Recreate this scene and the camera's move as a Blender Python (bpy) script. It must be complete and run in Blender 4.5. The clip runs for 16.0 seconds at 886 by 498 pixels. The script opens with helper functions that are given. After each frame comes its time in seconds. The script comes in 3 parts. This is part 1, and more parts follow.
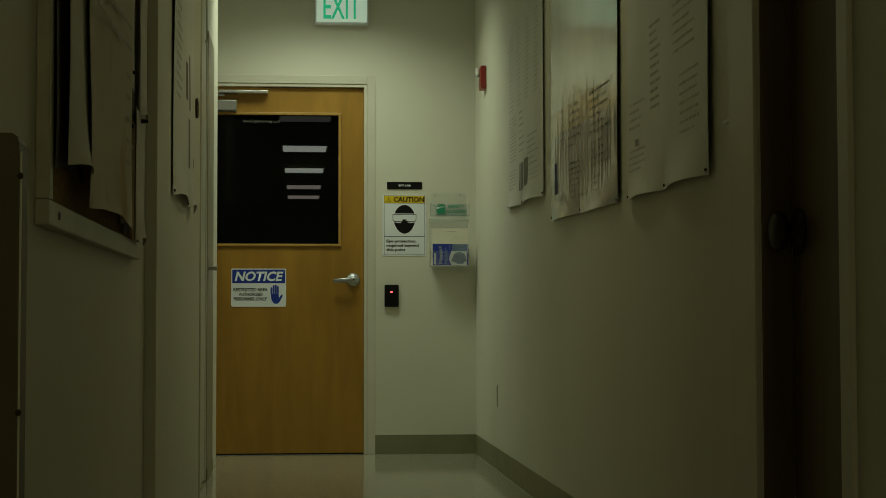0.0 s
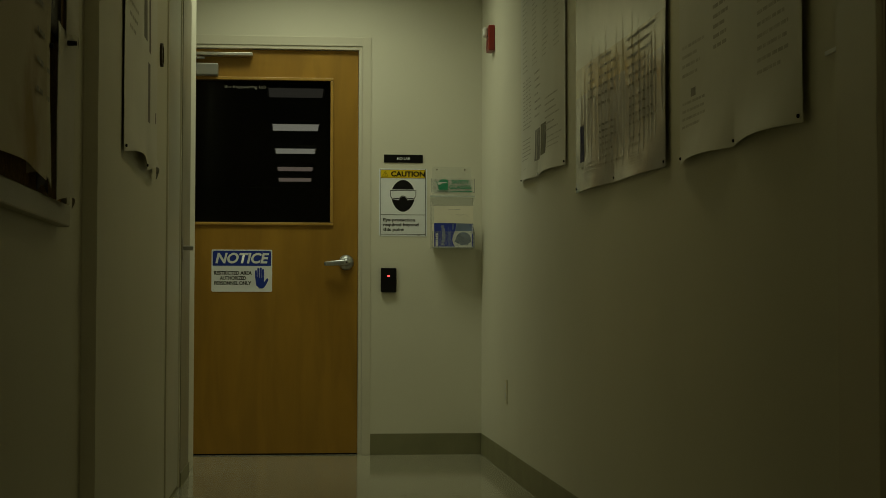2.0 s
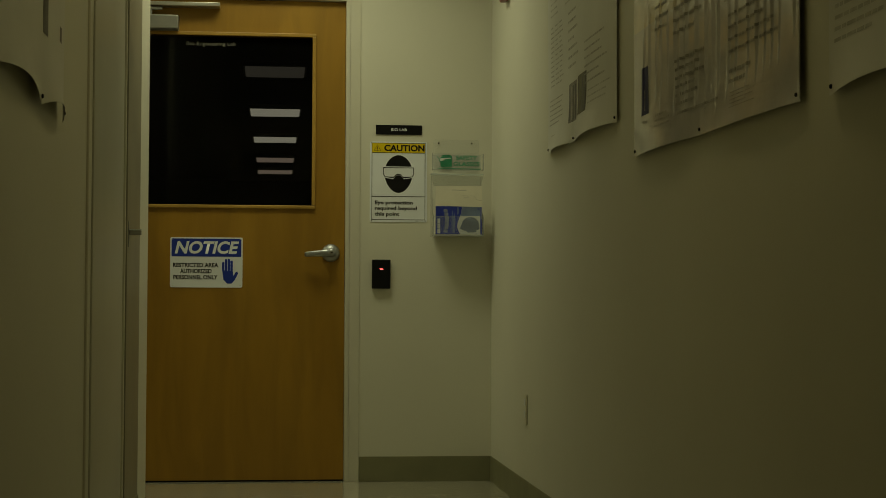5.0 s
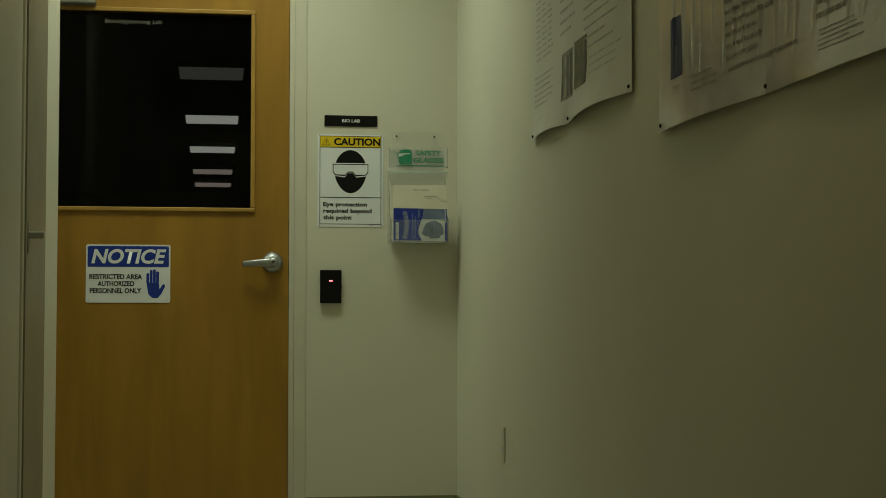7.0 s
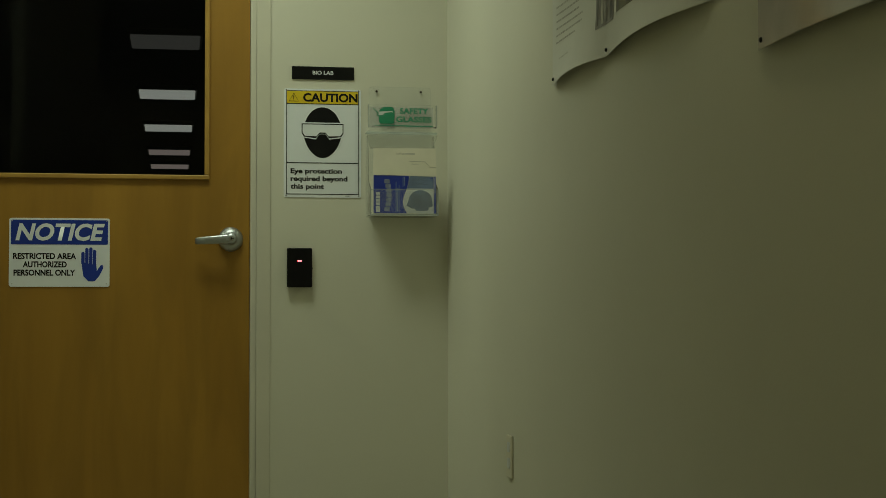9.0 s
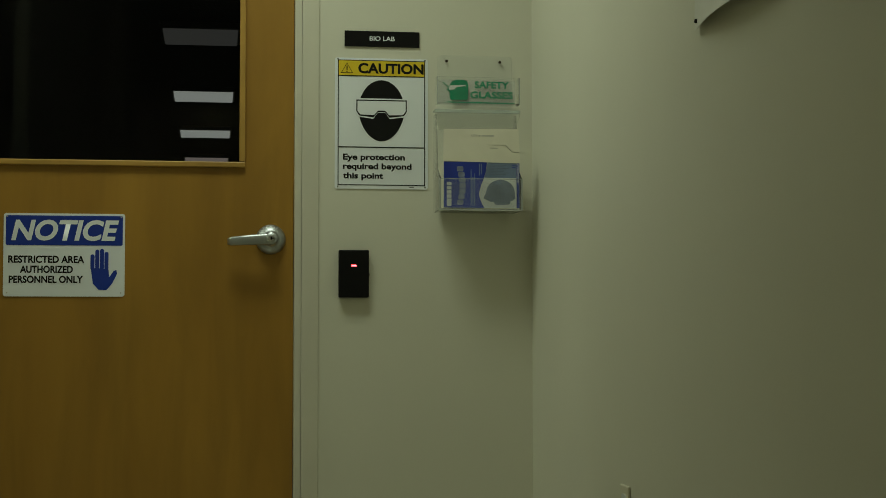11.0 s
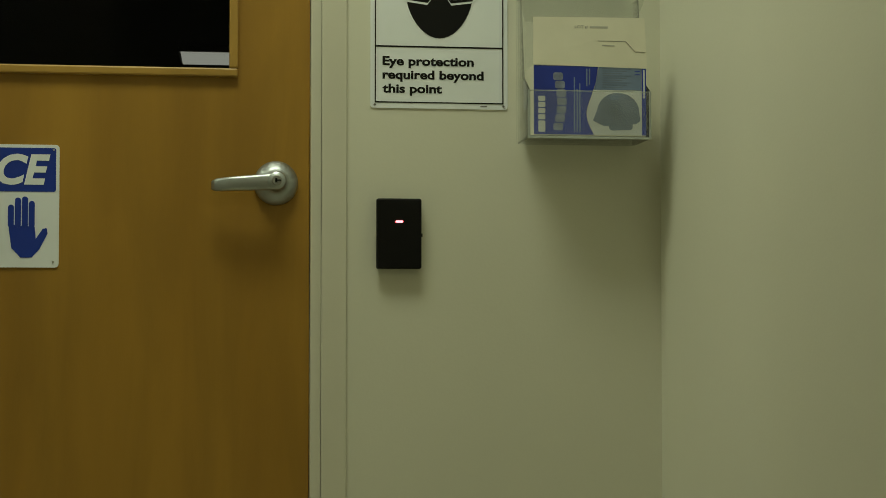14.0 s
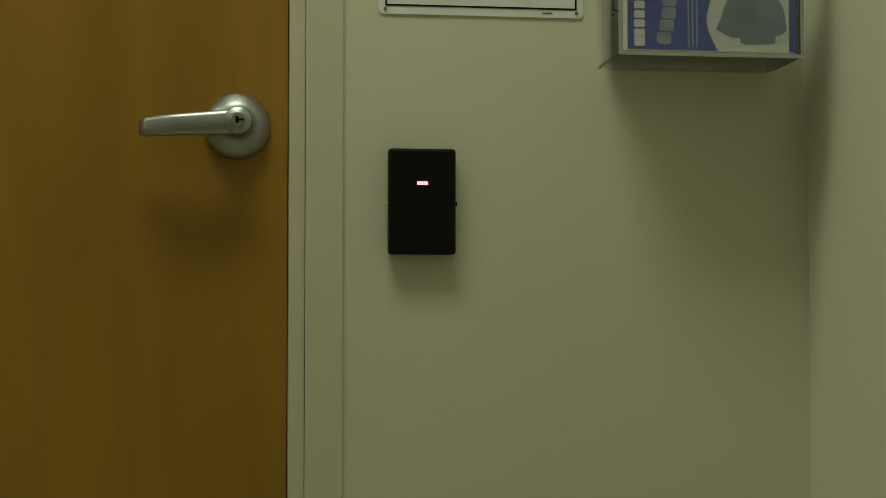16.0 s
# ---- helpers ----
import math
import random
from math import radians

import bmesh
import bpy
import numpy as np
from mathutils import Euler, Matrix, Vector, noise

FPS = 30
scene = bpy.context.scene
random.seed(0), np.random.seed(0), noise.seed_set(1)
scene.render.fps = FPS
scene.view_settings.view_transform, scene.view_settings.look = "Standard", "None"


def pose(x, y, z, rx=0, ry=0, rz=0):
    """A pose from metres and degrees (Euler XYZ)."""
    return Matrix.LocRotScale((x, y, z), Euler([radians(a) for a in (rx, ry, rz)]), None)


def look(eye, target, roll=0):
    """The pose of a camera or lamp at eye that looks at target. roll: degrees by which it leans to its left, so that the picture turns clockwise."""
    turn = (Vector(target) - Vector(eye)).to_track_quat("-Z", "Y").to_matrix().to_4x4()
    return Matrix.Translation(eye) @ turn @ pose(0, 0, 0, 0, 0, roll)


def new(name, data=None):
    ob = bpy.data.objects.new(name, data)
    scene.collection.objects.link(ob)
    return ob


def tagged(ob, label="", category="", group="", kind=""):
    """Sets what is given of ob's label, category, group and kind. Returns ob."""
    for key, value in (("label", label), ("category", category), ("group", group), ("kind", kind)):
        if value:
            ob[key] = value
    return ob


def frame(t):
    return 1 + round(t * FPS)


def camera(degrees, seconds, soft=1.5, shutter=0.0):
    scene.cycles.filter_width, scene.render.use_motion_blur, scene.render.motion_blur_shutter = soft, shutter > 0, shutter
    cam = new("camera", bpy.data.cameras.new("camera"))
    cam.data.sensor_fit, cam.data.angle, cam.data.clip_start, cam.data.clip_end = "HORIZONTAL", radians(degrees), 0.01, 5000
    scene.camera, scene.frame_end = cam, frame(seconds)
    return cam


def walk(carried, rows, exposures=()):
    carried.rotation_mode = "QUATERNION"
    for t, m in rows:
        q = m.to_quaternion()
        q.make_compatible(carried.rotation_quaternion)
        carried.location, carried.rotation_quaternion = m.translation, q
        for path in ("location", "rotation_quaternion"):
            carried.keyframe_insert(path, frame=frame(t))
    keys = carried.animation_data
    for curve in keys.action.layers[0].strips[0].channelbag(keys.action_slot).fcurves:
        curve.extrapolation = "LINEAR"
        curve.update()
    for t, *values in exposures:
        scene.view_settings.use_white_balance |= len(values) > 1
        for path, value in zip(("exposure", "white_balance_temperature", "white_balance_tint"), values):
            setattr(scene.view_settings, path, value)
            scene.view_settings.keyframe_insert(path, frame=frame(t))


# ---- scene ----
cam = camera(31.0, 16.0, soft=0.8)
PATH = [(t, look(eye, target, roll)) for t, eye, target, roll in (
    (0, (-0.481, -9.399, 0.767), (-0.304, -7.409, 0.857), -0.1),
    (0.5, (-0.474, -9.178, 0.767), (-0.376, -7.182, 0.855), -0.1),
    (1, (-0.468, -8.957, 0.767), (-0.365, -6.961, 0.853), -0.0),
    (1.5, (-0.462, -8.736, 0.767), (-0.301, -6.744, 0.842), 0.0),
    (2, (-0.454, -8.517, 0.767), (-0.268, -6.527, 0.841), 0.1),
    (2.5, (-0.445, -8.298, 0.767), (-0.287, -6.306, 0.85), -0.0),
    (3, (-0.438, -8.077, 0.768), (-0.283, -6.085, 0.856), -0.1),
    (3.5, (-0.433, -7.853, 0.768), (-0.255, -5.863, 0.841), -0.1),
    (4, (-0.429, -7.626, 0.767), (-0.243, -5.636, 0.842), 0.3),
    (4.2, (-0.427, -7.535, 0.767), (-0.233, -5.545, 0.837), 0.3),
    (6.3, (-0.409, -6.56, 0.763), (-0.186, -4.575, 0.854), 0.1),
    (6.5, (-0.406, -6.468, 0.763), (-0.146, -4.487, 0.857), 0.0),
    (7, (-0.396, -6.237, 0.763), (-0.114, -4.26, 0.859), -0.0),
    (7.5, (-0.385, -6.007, 0.763), (-0.118, -4.027, 0.845), -0.1),
    (8, (-0.374, -5.776, 0.763), (-0.059, -3.802, 0.84), -0.1),
    (8.2, (-0.37, -5.683, 0.763), (-0.038, -3.712, 0.842), -0.1),
    (10.3, (-0.339, -4.7, 0.767), (-0.028, -2.726, 0.85), 0.0),
    (10.5, (-0.336, -4.607, 0.767), (-0.037, -2.631, 0.857), -0.0),
    (11, (-0.327, -4.373, 0.767), (-0.044, -2.395, 0.866), -0.0),
    (11.5, (-0.317, -4.139, 0.767), (-0.007, -2.165, 0.861), -0.1),
    (12, (-0.305, -3.905, 0.767), (-0.021, -1.927, 0.85), 0.0),
    (12.5, (-0.293, -3.669, 0.767), (0.021, -1.696, 0.856), 0.0),
    (13, (-0.279, -3.43, 0.767), (0.041, -1.458, 0.86), -0.1),
    (13.5, (-0.264, -3.189, 0.768), (0.009, -1.209, 0.853), -0.0),
    (14, (-0.248, -2.944, 0.768), (0.009, -0.963, 0.849), -0.0),
    (14.5, (-0.233, -2.698, 0.768), (0.068, -0.723, 0.854), 0.0),
    (15, (-0.217, -2.452, 0.768), (0.081, -0.477, 0.869), 0.1),
    (15.5, (-0.201, -2.206, 0.768), (0.087, -0.23, 0.869), 0.0),
    (16, (-0.185, -1.96, 0.768), (0.081, 0.02, 0.859), 0.0),
)]
EXPOSURES = [
    (0.0, -0.12, 6250, 10), (0.5, -0.48, 6750, 11), (1.0, -0.25, 6600, 11), (1.5, -0.48, 6950, 11), (2.5, -0.48, 7100, 11), (3.0, -0.50, 7600, 12), (4.0, -0.60, 8000, 12), (4.4, -0.60, 8000, 12),
    (6.2, 0.02, 6500, 12), (8.0, 0.02, 6350, 11), (10.5, 0.0, 6000, 12), (11.5, 0.02, 6350, 13), (12.5, 0.0, 7250, 12), (13.0, 0.2, 6550, 12), (13.5, 0.25, 6400, 12), (14.0, 0.38, 6450, 12), (15.0, 0.30, 6550, 12), (15.5, 0.12, 6550, 12), (16.0, 0.10, 6550, 12),
]
walk(cam, PATH, exposures=EXPOSURES)

# ---- light ----
world = bpy.data.worlds.new("world")
scene.world = world
world.use_nodes = True
world.node_tree.nodes["Background"].inputs[0].default_value = (0.9, 1.0, 0.8, 1)
world.node_tree.nodes["Background"].inputs[1].default_value = 0.0


def area_lamp(name, x, y, z, sx, sy, watts, colour, spread=180):
    d = bpy.data.lights.new(name, "AREA")
    d.shape, d.size, d.size_y, d.energy, d.color = "RECTANGLE", sx, sy, watts, colour
    d.spread = radians(spread)
    ob = new(name, d)
    ob.matrix_world = pose(x, y, z)
    return ob


TUBE = (0.92, 1.0, 0.71)
# yellower colour for the two added fill lamps
WARM_FILL = (1.0, 0.92, 0.46)
area_lamp("hall_tube_light", -0.36, -0.72, 2.77, 0.9, 0.45, 9.2, TUBE, 134)
area_lamp("side_hall_light", -2.3, -0.31, 2.77, 0.9, 0.4, 4.5, TUBE)
area_lamp("side_hall_light_far", -5.0, -0.31, 2.77, 0.9, 0.4, 9.0, TUBE)
# two unseen fill lamps, added to brighten the nearer corridor walls
area_lamp("hall_fill_mid", 0.15, -3.85, 2.77, 0.3, 0.9, 3.5, WARM_FILL)
area_lamp("hall_fill_far", 0.34, -11.4, 2.77, 0.35, 0.9, 12.5, WARM_FILL)


# ---- materials ----
def mat(name, colour, rough=0.6, metal=0.0, var=0.08, scale=6.0, bump=0.0, bump_scale=200.0, stretch=(1, 1, 1), spec=0.5, tint=None, fac=(0.35, 0.7)):
    m = bpy.data.materials.new(name)
    m.use_nodes = True
    nt = m.node_tree
    b = nt.nodes["Principled BSDF"]
    b.inputs["Roughness"].default_value = rough
    b.inputs["Metallic"].default_value = metal
    b.inputs["Specular IOR Level"].default_value = spec
    tc = nt.nodes.new("ShaderNodeTexCoord")
    mp = nt.nodes.new("ShaderNodeMapping")
    mp.inputs["Scale"].default_value = stretch
    nt.links.new(tc.outputs["Object"], mp.inputs["Vector"])
    n1 = nt.nodes.new("ShaderNodeTexNoise")
    n1.inputs["Scale"].default_value, n1.inputs["Detail"].default_value = scale, 6
    nt.links.new(mp.outputs["Vector"], n1.inputs["Vector"])
    ramp = nt.nodes.new("ShaderNodeMapRange")
    ramp.inputs["From Min"].default_value, ramp.inputs["From Max"].default_value = fac
    nt.links.new(n1.outputs["Fac"], ramp.inputs["Value"])
    mix = nt.nodes.new("ShaderNodeMix")
    mix.data_type = "RGBA"
    other = tint or tuple(c * (1 - 2 * var) for c in colour)
    mix.inputs["A"].default_value = (*colour, 1)
    mix.inputs["B"].default_value = (*other, 1)
    nt.links.new(ramp.outputs["Result"], mix.inputs["Factor"])
    nt.links.new(mix.outputs["Result"], b.inputs["Base Color"])
    if bump:
        n2 = nt.nodes.new("ShaderNodeTexNoise")
        n2.inputs["Scale"].default_value, n2.inputs["Detail"].default_value = bump_scale, 3
        nt.links.new(mp.outputs["Vector"], n2.inputs["Vector"])
        bp = nt.nodes.new("ShaderNodeBump")
        bp.inputs["Strength"].default_value, bp.inputs["Distance"].default_value = bump, 0.002
        nt.links.new(n2.outputs["Fac"], bp.inputs["Height"])
        nt.links.new(bp.outputs["Normal"], b.inputs["Normal"])
    return m


def glow(name, colour, strength):
    m = bpy.data.materials.new(name)
    m.use_nodes = True
    b = m.node_tree.nodes["Principled BSDF"]
    b.inputs["Base Color"].default_value = (*colour, 1)
    b.inputs["Emission Color"].default_value = (*colour, 1)
    b.inputs["Emission Strength"].default_value = strength
    return m


def clear(name, colour, rough=0.02, alpha=0.12, ior=1.45):
    """Thin clear sheet: mostly see-through, with a real gloss on top."""
    m = bpy.data.materials.new(name)
    m.use_nodes = True
    nt = m.node_tree
    nt.nodes.remove(nt.nodes["Principled BSDF"])
    out = nt.nodes["Material Output"]
    tr = nt.nodes.new("ShaderNodeBsdfTransparent")
    tr.inputs["Color"].default_value = (*colour, 1)
    gl = nt.nodes.new("ShaderNodeBsdfGlossy")
    gl.inputs["Roughness"].default_value = rough
    df = nt.nodes.new("ShaderNodeBsdfDiffuse")
    df.inputs["Color"].default_value = (0.85, 0.88, 0.84, 1)
    lw = nt.nodes.new("ShaderNodeFresnel")
    lw.inputs["IOR"].default_value = ior
    m1 = nt.nodes.new("ShaderNodeMixShader")
    m1.inputs["Fac"].default_value = alpha
    nt.links.new(tr.outputs[0], m1.inputs[1])
    nt.links.new(df.outputs[0], m1.inputs[2])
    m2 = nt.nodes.new("ShaderNodeMixShader")
    nt.links.new(lw.outputs[0], m2.inputs["Fac"])
    nt.links.new(m1.outputs[0], m2.inputs[1])
    nt.links.new(gl.outputs[0], m2.inputs[2])
    nt.links.new(m2.outputs[0], out.inputs["Surface"])
    return m


PAINT = mat("wall_paint", (0.70, 0.69, 0.58), 0.5, var=0.03, scale=1.3, bump=0.10, bump_scale=160, spec=0.35)
FRAME_PAINT = mat("frame_enamel", (0.66, 0.64, 0.53), 0.35, var=0.04, scale=3, bump=0.06, bump_scale=90)
SIDE_PAINT = mat("side_door_enamel", (0.54, 0.53, 0.44), 0.4, var=0.05, scale=2, bump=0.08, bump_scale=90)
JAMB = mat("taupe_facing", (0.31, 0.285, 0.205), 0.45, var=0.08, scale=4, bump=0.05, bump_scale=90)
RAIL = mat("pale_rail", (0.50, 0.48, 0.38), 0.4, var=0.06, scale=5, bump=0.05)
CEIL = mat("ceiling_board", (0.74, 0.74, 0.68), 0.9, var=0.06, scale=30, bump=0.3, bump_scale=220)
FLOOR = mat("floor_vinyl", (0.40, 0.385, 0.29), 0.10, var=0.06, scale=9, bump=0.05, bump_scale=14)
BASE = mat("rubber_base", (0.24, 0.235, 0.135), 0.5, var=0.08, scale=6, bump=0.05)
WOOD = mat("birch_veneer", (0.38, 0.205, 0.026), 0.40, var=0.12, scale=1.6, bump=0.05, bump_scale=60, stretch=(7, 7, 0.5), tint=(0.32, 0.165, 0.019), fac=(0.3, 0.75))
wt = WOOD.node_tree
wc = wt.nodes.new("ShaderNodeTexCoord")
wm = wt.nodes.new("ShaderNodeMapping")
wm.inputs["Scale"].default_value = (9, 9, 1.6)
wn = wt.nodes.new("ShaderNodeTexNoise")
wn.inputs["Scale"].default_value, wn.inputs["Detail"].default_value, wn.inputs["Distortion"].default_value = 1.1, 5, 0.8
wr = wt.nodes.new("ShaderNodeMapRange")
wr.inputs["From Min"].default_value, wr.inputs["From Max"].default_value, wr.inputs["To Min"].default_value, wr.inputs["To Max"].default_value = 0.36, 0.64, 0.86, 1.05
wx = wt.nodes.new("ShaderNodeVectorMath")
wx.operation = "SCALE"
wb = wt.nodes["Principled BSDF"].inputs["Base Color"]
wt.links.new(wc.outputs["Object"], wm.inputs["Vector"])
wt.links.new(wm.outputs["Vector"], wn.inputs["Vector"])
wt.links.new(wn.outputs["Fac"], wr.inputs["Value"])
wt.links.new(wb.links[0].from_socket, wx.inputs[0])
wt.links.new(wr.outputs["Result"], wx.inputs["Scale"])
wt.links.new(wx.outputs["Vector"], wb)
BEAD = mat("birch_bead", (0.45, 0.265, 0.055), 0.35, var=0.1, scale=8, bump=0.04)
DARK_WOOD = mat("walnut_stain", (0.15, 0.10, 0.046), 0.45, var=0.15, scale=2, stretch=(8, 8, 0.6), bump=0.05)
STEEL = mat("satin_chrome", (0.44, 0.47, 0.49), 0.40, 1.0, var=0.05, scale=20, bump=0.03, bump_scale=300)
ALU = mat("aluminium", (0.60, 0.59, 0.54), 0.35, 0.9, var=0.05, scale=15, bump=0.03)
CLOSER = mat("closer_grey", (0.36, 0.36, 0.33), 0.4, 0.6, var=0.05, scale=12)
BRASS = mat("dull_bronze", (0.055, 0.04, 0.022), 0.4, 0.7, var=0.1, scale=25)
BLACK = mat("black_plastic", (0.004, 0.004, 0.004), 0.5, var=0.1, scale=20, spec=0.2)
INK = mat("black_ink", (0.006, 0.006, 0.006), 0.6, var=0.1, scale=30, spec=0.2)
BLUE = mat("blue_ink", (0.010, 0.040, 0.34), 0.4, var=0.06, scale=20)
YELLOW = mat("yellow_ink", (0.78, 0.57, 0.014), 0.4, var=0.05, scale=20)
GREEN = mat("green_ink", (0.006, 0.26, 0.13), 0.4, var=0.06, scale=20)
WHITE_SIGN = mat("white_enamel_sign", (0.84, 0.88, 0.92), 0.3, var=0.025, scale=8)
PALE = mat("pale_print", (0.68, 0.70, 0.70), 0.4, var=0.05, scale=20)
CREAM = mat("cream_card", (0.74, 0.71, 0.58), 0.6, var=0.05, scale=9, bump=0.1, bump_scale=60)
BOX_PALE = mat("box_pale_print", (0.27, 0.31, 0.45), 0.45, var=0.25, scale=60)
BOX_BLUE = mat("box_blue_print", (0.018, 0.046, 0.40), 0.4, var=0.15, scale=14)
BOX_SKY = mat("box_sky_print", (0.20, 0.27, 0.42), 0.45, var=0.12, scale=16)
BOX_GREY = mat("box_grey_print", (0.20, 0.25, 0.35), 0.5, var=0.25, scale=18)
RED = mat("red_plastic", (0.27, 0.022, 0.012), 0.35, var=0.05, scale=14)
LENS = mat("strobe_lens", (0.75, 0.76, 0.72), 0.15, var=0.03, scale=20)
# shadow between the board's papers, as a dark colour
GAP_SHADE = mat("paper_gap_shade", (0.035, 0.030, 0.022), 0.6, var=0.2, scale=9)
CORK = mat("cork", (0.45, 0.29, 0.10), 0.85, var=0.2, scale=120, bump=0.4, bump_scale=180)
PAPER = mat("matt_paper", (0.80, 0.79, 0.72), 0.6, var=0.05, scale=4, bump=0.1, bump_scale=20)
PAPER_B = mat("brownish_paper", (0.70, 0.64, 0.49), 0.65, scale=3.2, bump=0.1, bump_scale=20, tint=(0.44, 0.31, 0.10), fac=(0.56, 0.70))
POSTER = mat("poster_paper", (0.72, 0.72, 0.66), 0.45, var=0.06, scale=3, bump=0.1, bump_scale=14)
LAMINATE = mat("laminated_poster", (0.74, 0.74, 0.70), 0.15, var=0.08, scale=3, bump=0.12, bump_scale=16, spec=0.7)
PRINT = mat("grey_print", (0.17, 0.165, 0.15), 0.6, var=0.15, scale=30)
PRINT_OLIVE = mat("olive_print", (0.20, 0.19, 0.12), 0.6, var=0.2, scale=30)
PRINT_SOFT = mat("soft_print", (0.50, 0.49, 0.435), 0.6, var=0.15, scale=25)
PRINT_FAINT = mat("faint_print", (0.60, 0.59, 0.53), 0.6, var=0.15, scale=25)
PRINT_TAN = mat("tan_print", (0.72, 0.66, 0.53), 0.16, var=0.15, scale=12)
PRINT_MID = mat("mid_grey_print", (0.30, 0.29, 0.27), 0.5, var=0.2, scale=30)
PRINT_BLUE = mat("navy_print", (0.014, 0.017, 0.13), 0.6, var=0.2, scale=18)
PRINT_MAUVE = mat("mauve_print", (0.62, 0.61, 0.62), 0.15, var=0.12, scale=7)
CABINET = mat("dark_post_paint", (0.11, 0.085, 0.048), 0.45, var=0.12, scale=6, bump=0.05)
# near-black so that the lab reads as a room without light
LAB_SHADE = mat("lab_unlit_shade", (0.022, 0.020, 0.018), 0.7, var=0.2, scale=3)
PLATE = mat("outlet_plastic", (0.66, 0.63, 0.50), 0.35, var=0.03, scale=12)
GLASS = clear("window_glass", (0.80, 0.80, 0.76), 0.0, 0.0012, 1.22)
ACRYLIC = clear("clear_acrylic", (0.99, 0.995, 0.99), 0.05, 0.05, 1.2)
ACRYLIC_POCKET = clear("pocket_acrylic", (0.99, 0.995, 0.99), 0.03, 0.012, 1.12)
ACRYLIC_HAZE = clear("hazed_acrylic", (0.98, 0.985, 0.97), 0.18, 0.16, 1.2)
ACRYLIC_EDGE = clear("acrylic_edge", (0.80, 0.85, 0.80), 0.1, 0.30, 1.25)
EXIT_FACE = glow("exit_face", (0.62, 0.80, 0.62), 0.42)
EXIT_INK = glow("exit_letters", (0.03, 0.55, 0.27), 0.42)
LED = glow("red_led", (1.0, 0.07, 0.08), 9.0)
LAB_LIGHT = glow("lab_light_panel", (0.85, 0.9, 0.82), 0.29)
LAB_LIGHT_DIM = glow("lab_light_panel_dim", (0.6, 0.6, 0.55), 0.05)
LAB_LIGHT_ROSE = glow("lab_light_panel_rose", (0.85, 0.72, 0.66), 0.17)
LIGHT_PANEL = glow("light_diffuser", (0.9, 0.95, 0.75), 0.3)


# ---- mesh helpers ----
def box(bm, x0, x1, y0, y1, z0, z1, bevel=0.0):
    r = bmesh.ops.create_cube(bm, size=1)
    vs = r["verts"]
    for v in vs:
        v.co = Vector(((x0 + x1) / 2 + v.co.x * (x1 - x0), (y0 + y1) / 2 + v.co.y * (y1 - y0), (z0 + z1) / 2 + v.co.z * (z1 - z0)))
    if bevel:
        es = list({e for v in vs for e in v.link_edges})
        bmesh.ops.bevel(bm, geom=es, offset=bevel, segments=2, affect="EDGES", profile=0.5)
    return bm


def cubes(*specs, bevel=0.0):
    bm = bmesh.new()
    for s in specs:
        box(bm, *s, bevel=bevel)
    return bm


def prism(bm, pts, y0, y1):
    """An outline in x, z drawn out from y0 (back) to y1 (front)."""
    a = [bm.verts.new((x, y0, z)) for x, z in pts]
    b = [bm.verts.new((x, y1, z)) for x, z in pts]
    n = len(pts)
    bm.faces.new(a)
    bm.faces.new(b[::-1])
    for i in range(n):
        bm.faces.new((a[i], b[i], b[(i + 1) % n], a[(i + 1) % n]))
    bmesh.ops.recalc_face_normals(bm, faces=bm.faces[:])
    return bm


def rounded(x0, x1, z0, z1, r, n=5):
    pts = []
    for cx, cz, a0 in ((x1 - r, z1 - r, 0), (x0 + r, z1 - r, 90), (x0 + r, z0 + r, 180), (x1 - r, z0 + r, 270)):
        for i in range(n + 1):
            a = radians(a0 + 90 * i / n)
            pts.append((cx + r * math.cos(a), cz + r * math.sin(a)))
    return pts


def plate(x0, x1, z0, z1, y0, y1, r=0.004):
    return prism(bmesh.new(), rounded(x0, x1, z0, z1, r), y0, y1)


def disc(bm, cx, cz, rx, rz, y0, y1, n=28, a0=0, a1=360):
    full = a1 - a0 >= 360
    k = n if full else n + 1
    pts = [(cx + rx * math.cos(radians(a0 + (a1 - a0) * i / n)), cz + rz * math.sin(radians(a0 + (a1 - a0) * i / n))) for i in range(k)]
    return prism(bm, pts, y0, y1)


def turned(bm, cx, cz, profile, n=28):
    """A turned form about an axis along y: profile rows of (radius, y)."""
    rings = []
    for r, y in profile:
        rings.append([bm.verts.new((cx + r * math.cos(2 * math.pi * i / n), y, cz + r * math.sin(2 * math.pi * i / n))) for i in range(n)])
    for p, q in zip(rings, rings[1:]):
        for i in range(n):
            bm.faces.new((p[i], p[(i + 1) % n], q[(i + 1) % n], q[i]))
    bm.faces.new(rings[0])
    bm.faces.new(rings[-1])
    bmesh.ops.recalc_face_normals(bm, faces=bm.faces[:])
    return bm


def mesh_of(bm, name, material, smooth=False):
    me = bpy.data.meshes.new(name)
    if smooth:
        for f in bm.faces:
            f.smooth = True
    bm.to_mesh(me)
    bm.free()
    me.materials.append(material)
    return me


def part(name, bm, material, parent=None, label="", smooth=False):
    ob = new(name, mesh_of(bm, name, material, smooth))
    if parent:
        ob.parent = parent
    if label:
        ob["label"] = label
    return ob


def thing(name, m, label, category, group=""):
    ob = new(name)
    ob.empty_display_size = 0.05
    ob.matrix_world = m
    return tagged(ob, label, category, group)


def structure(name, bm, material, label, category):
    return tagged(part(name, bm, material), label, category, kind="structure")


def lettering(name, text, x0, x1, z0, z1, y, material, parent, bold=0.0, shear=0.0, thick=0.0006, turn=0):
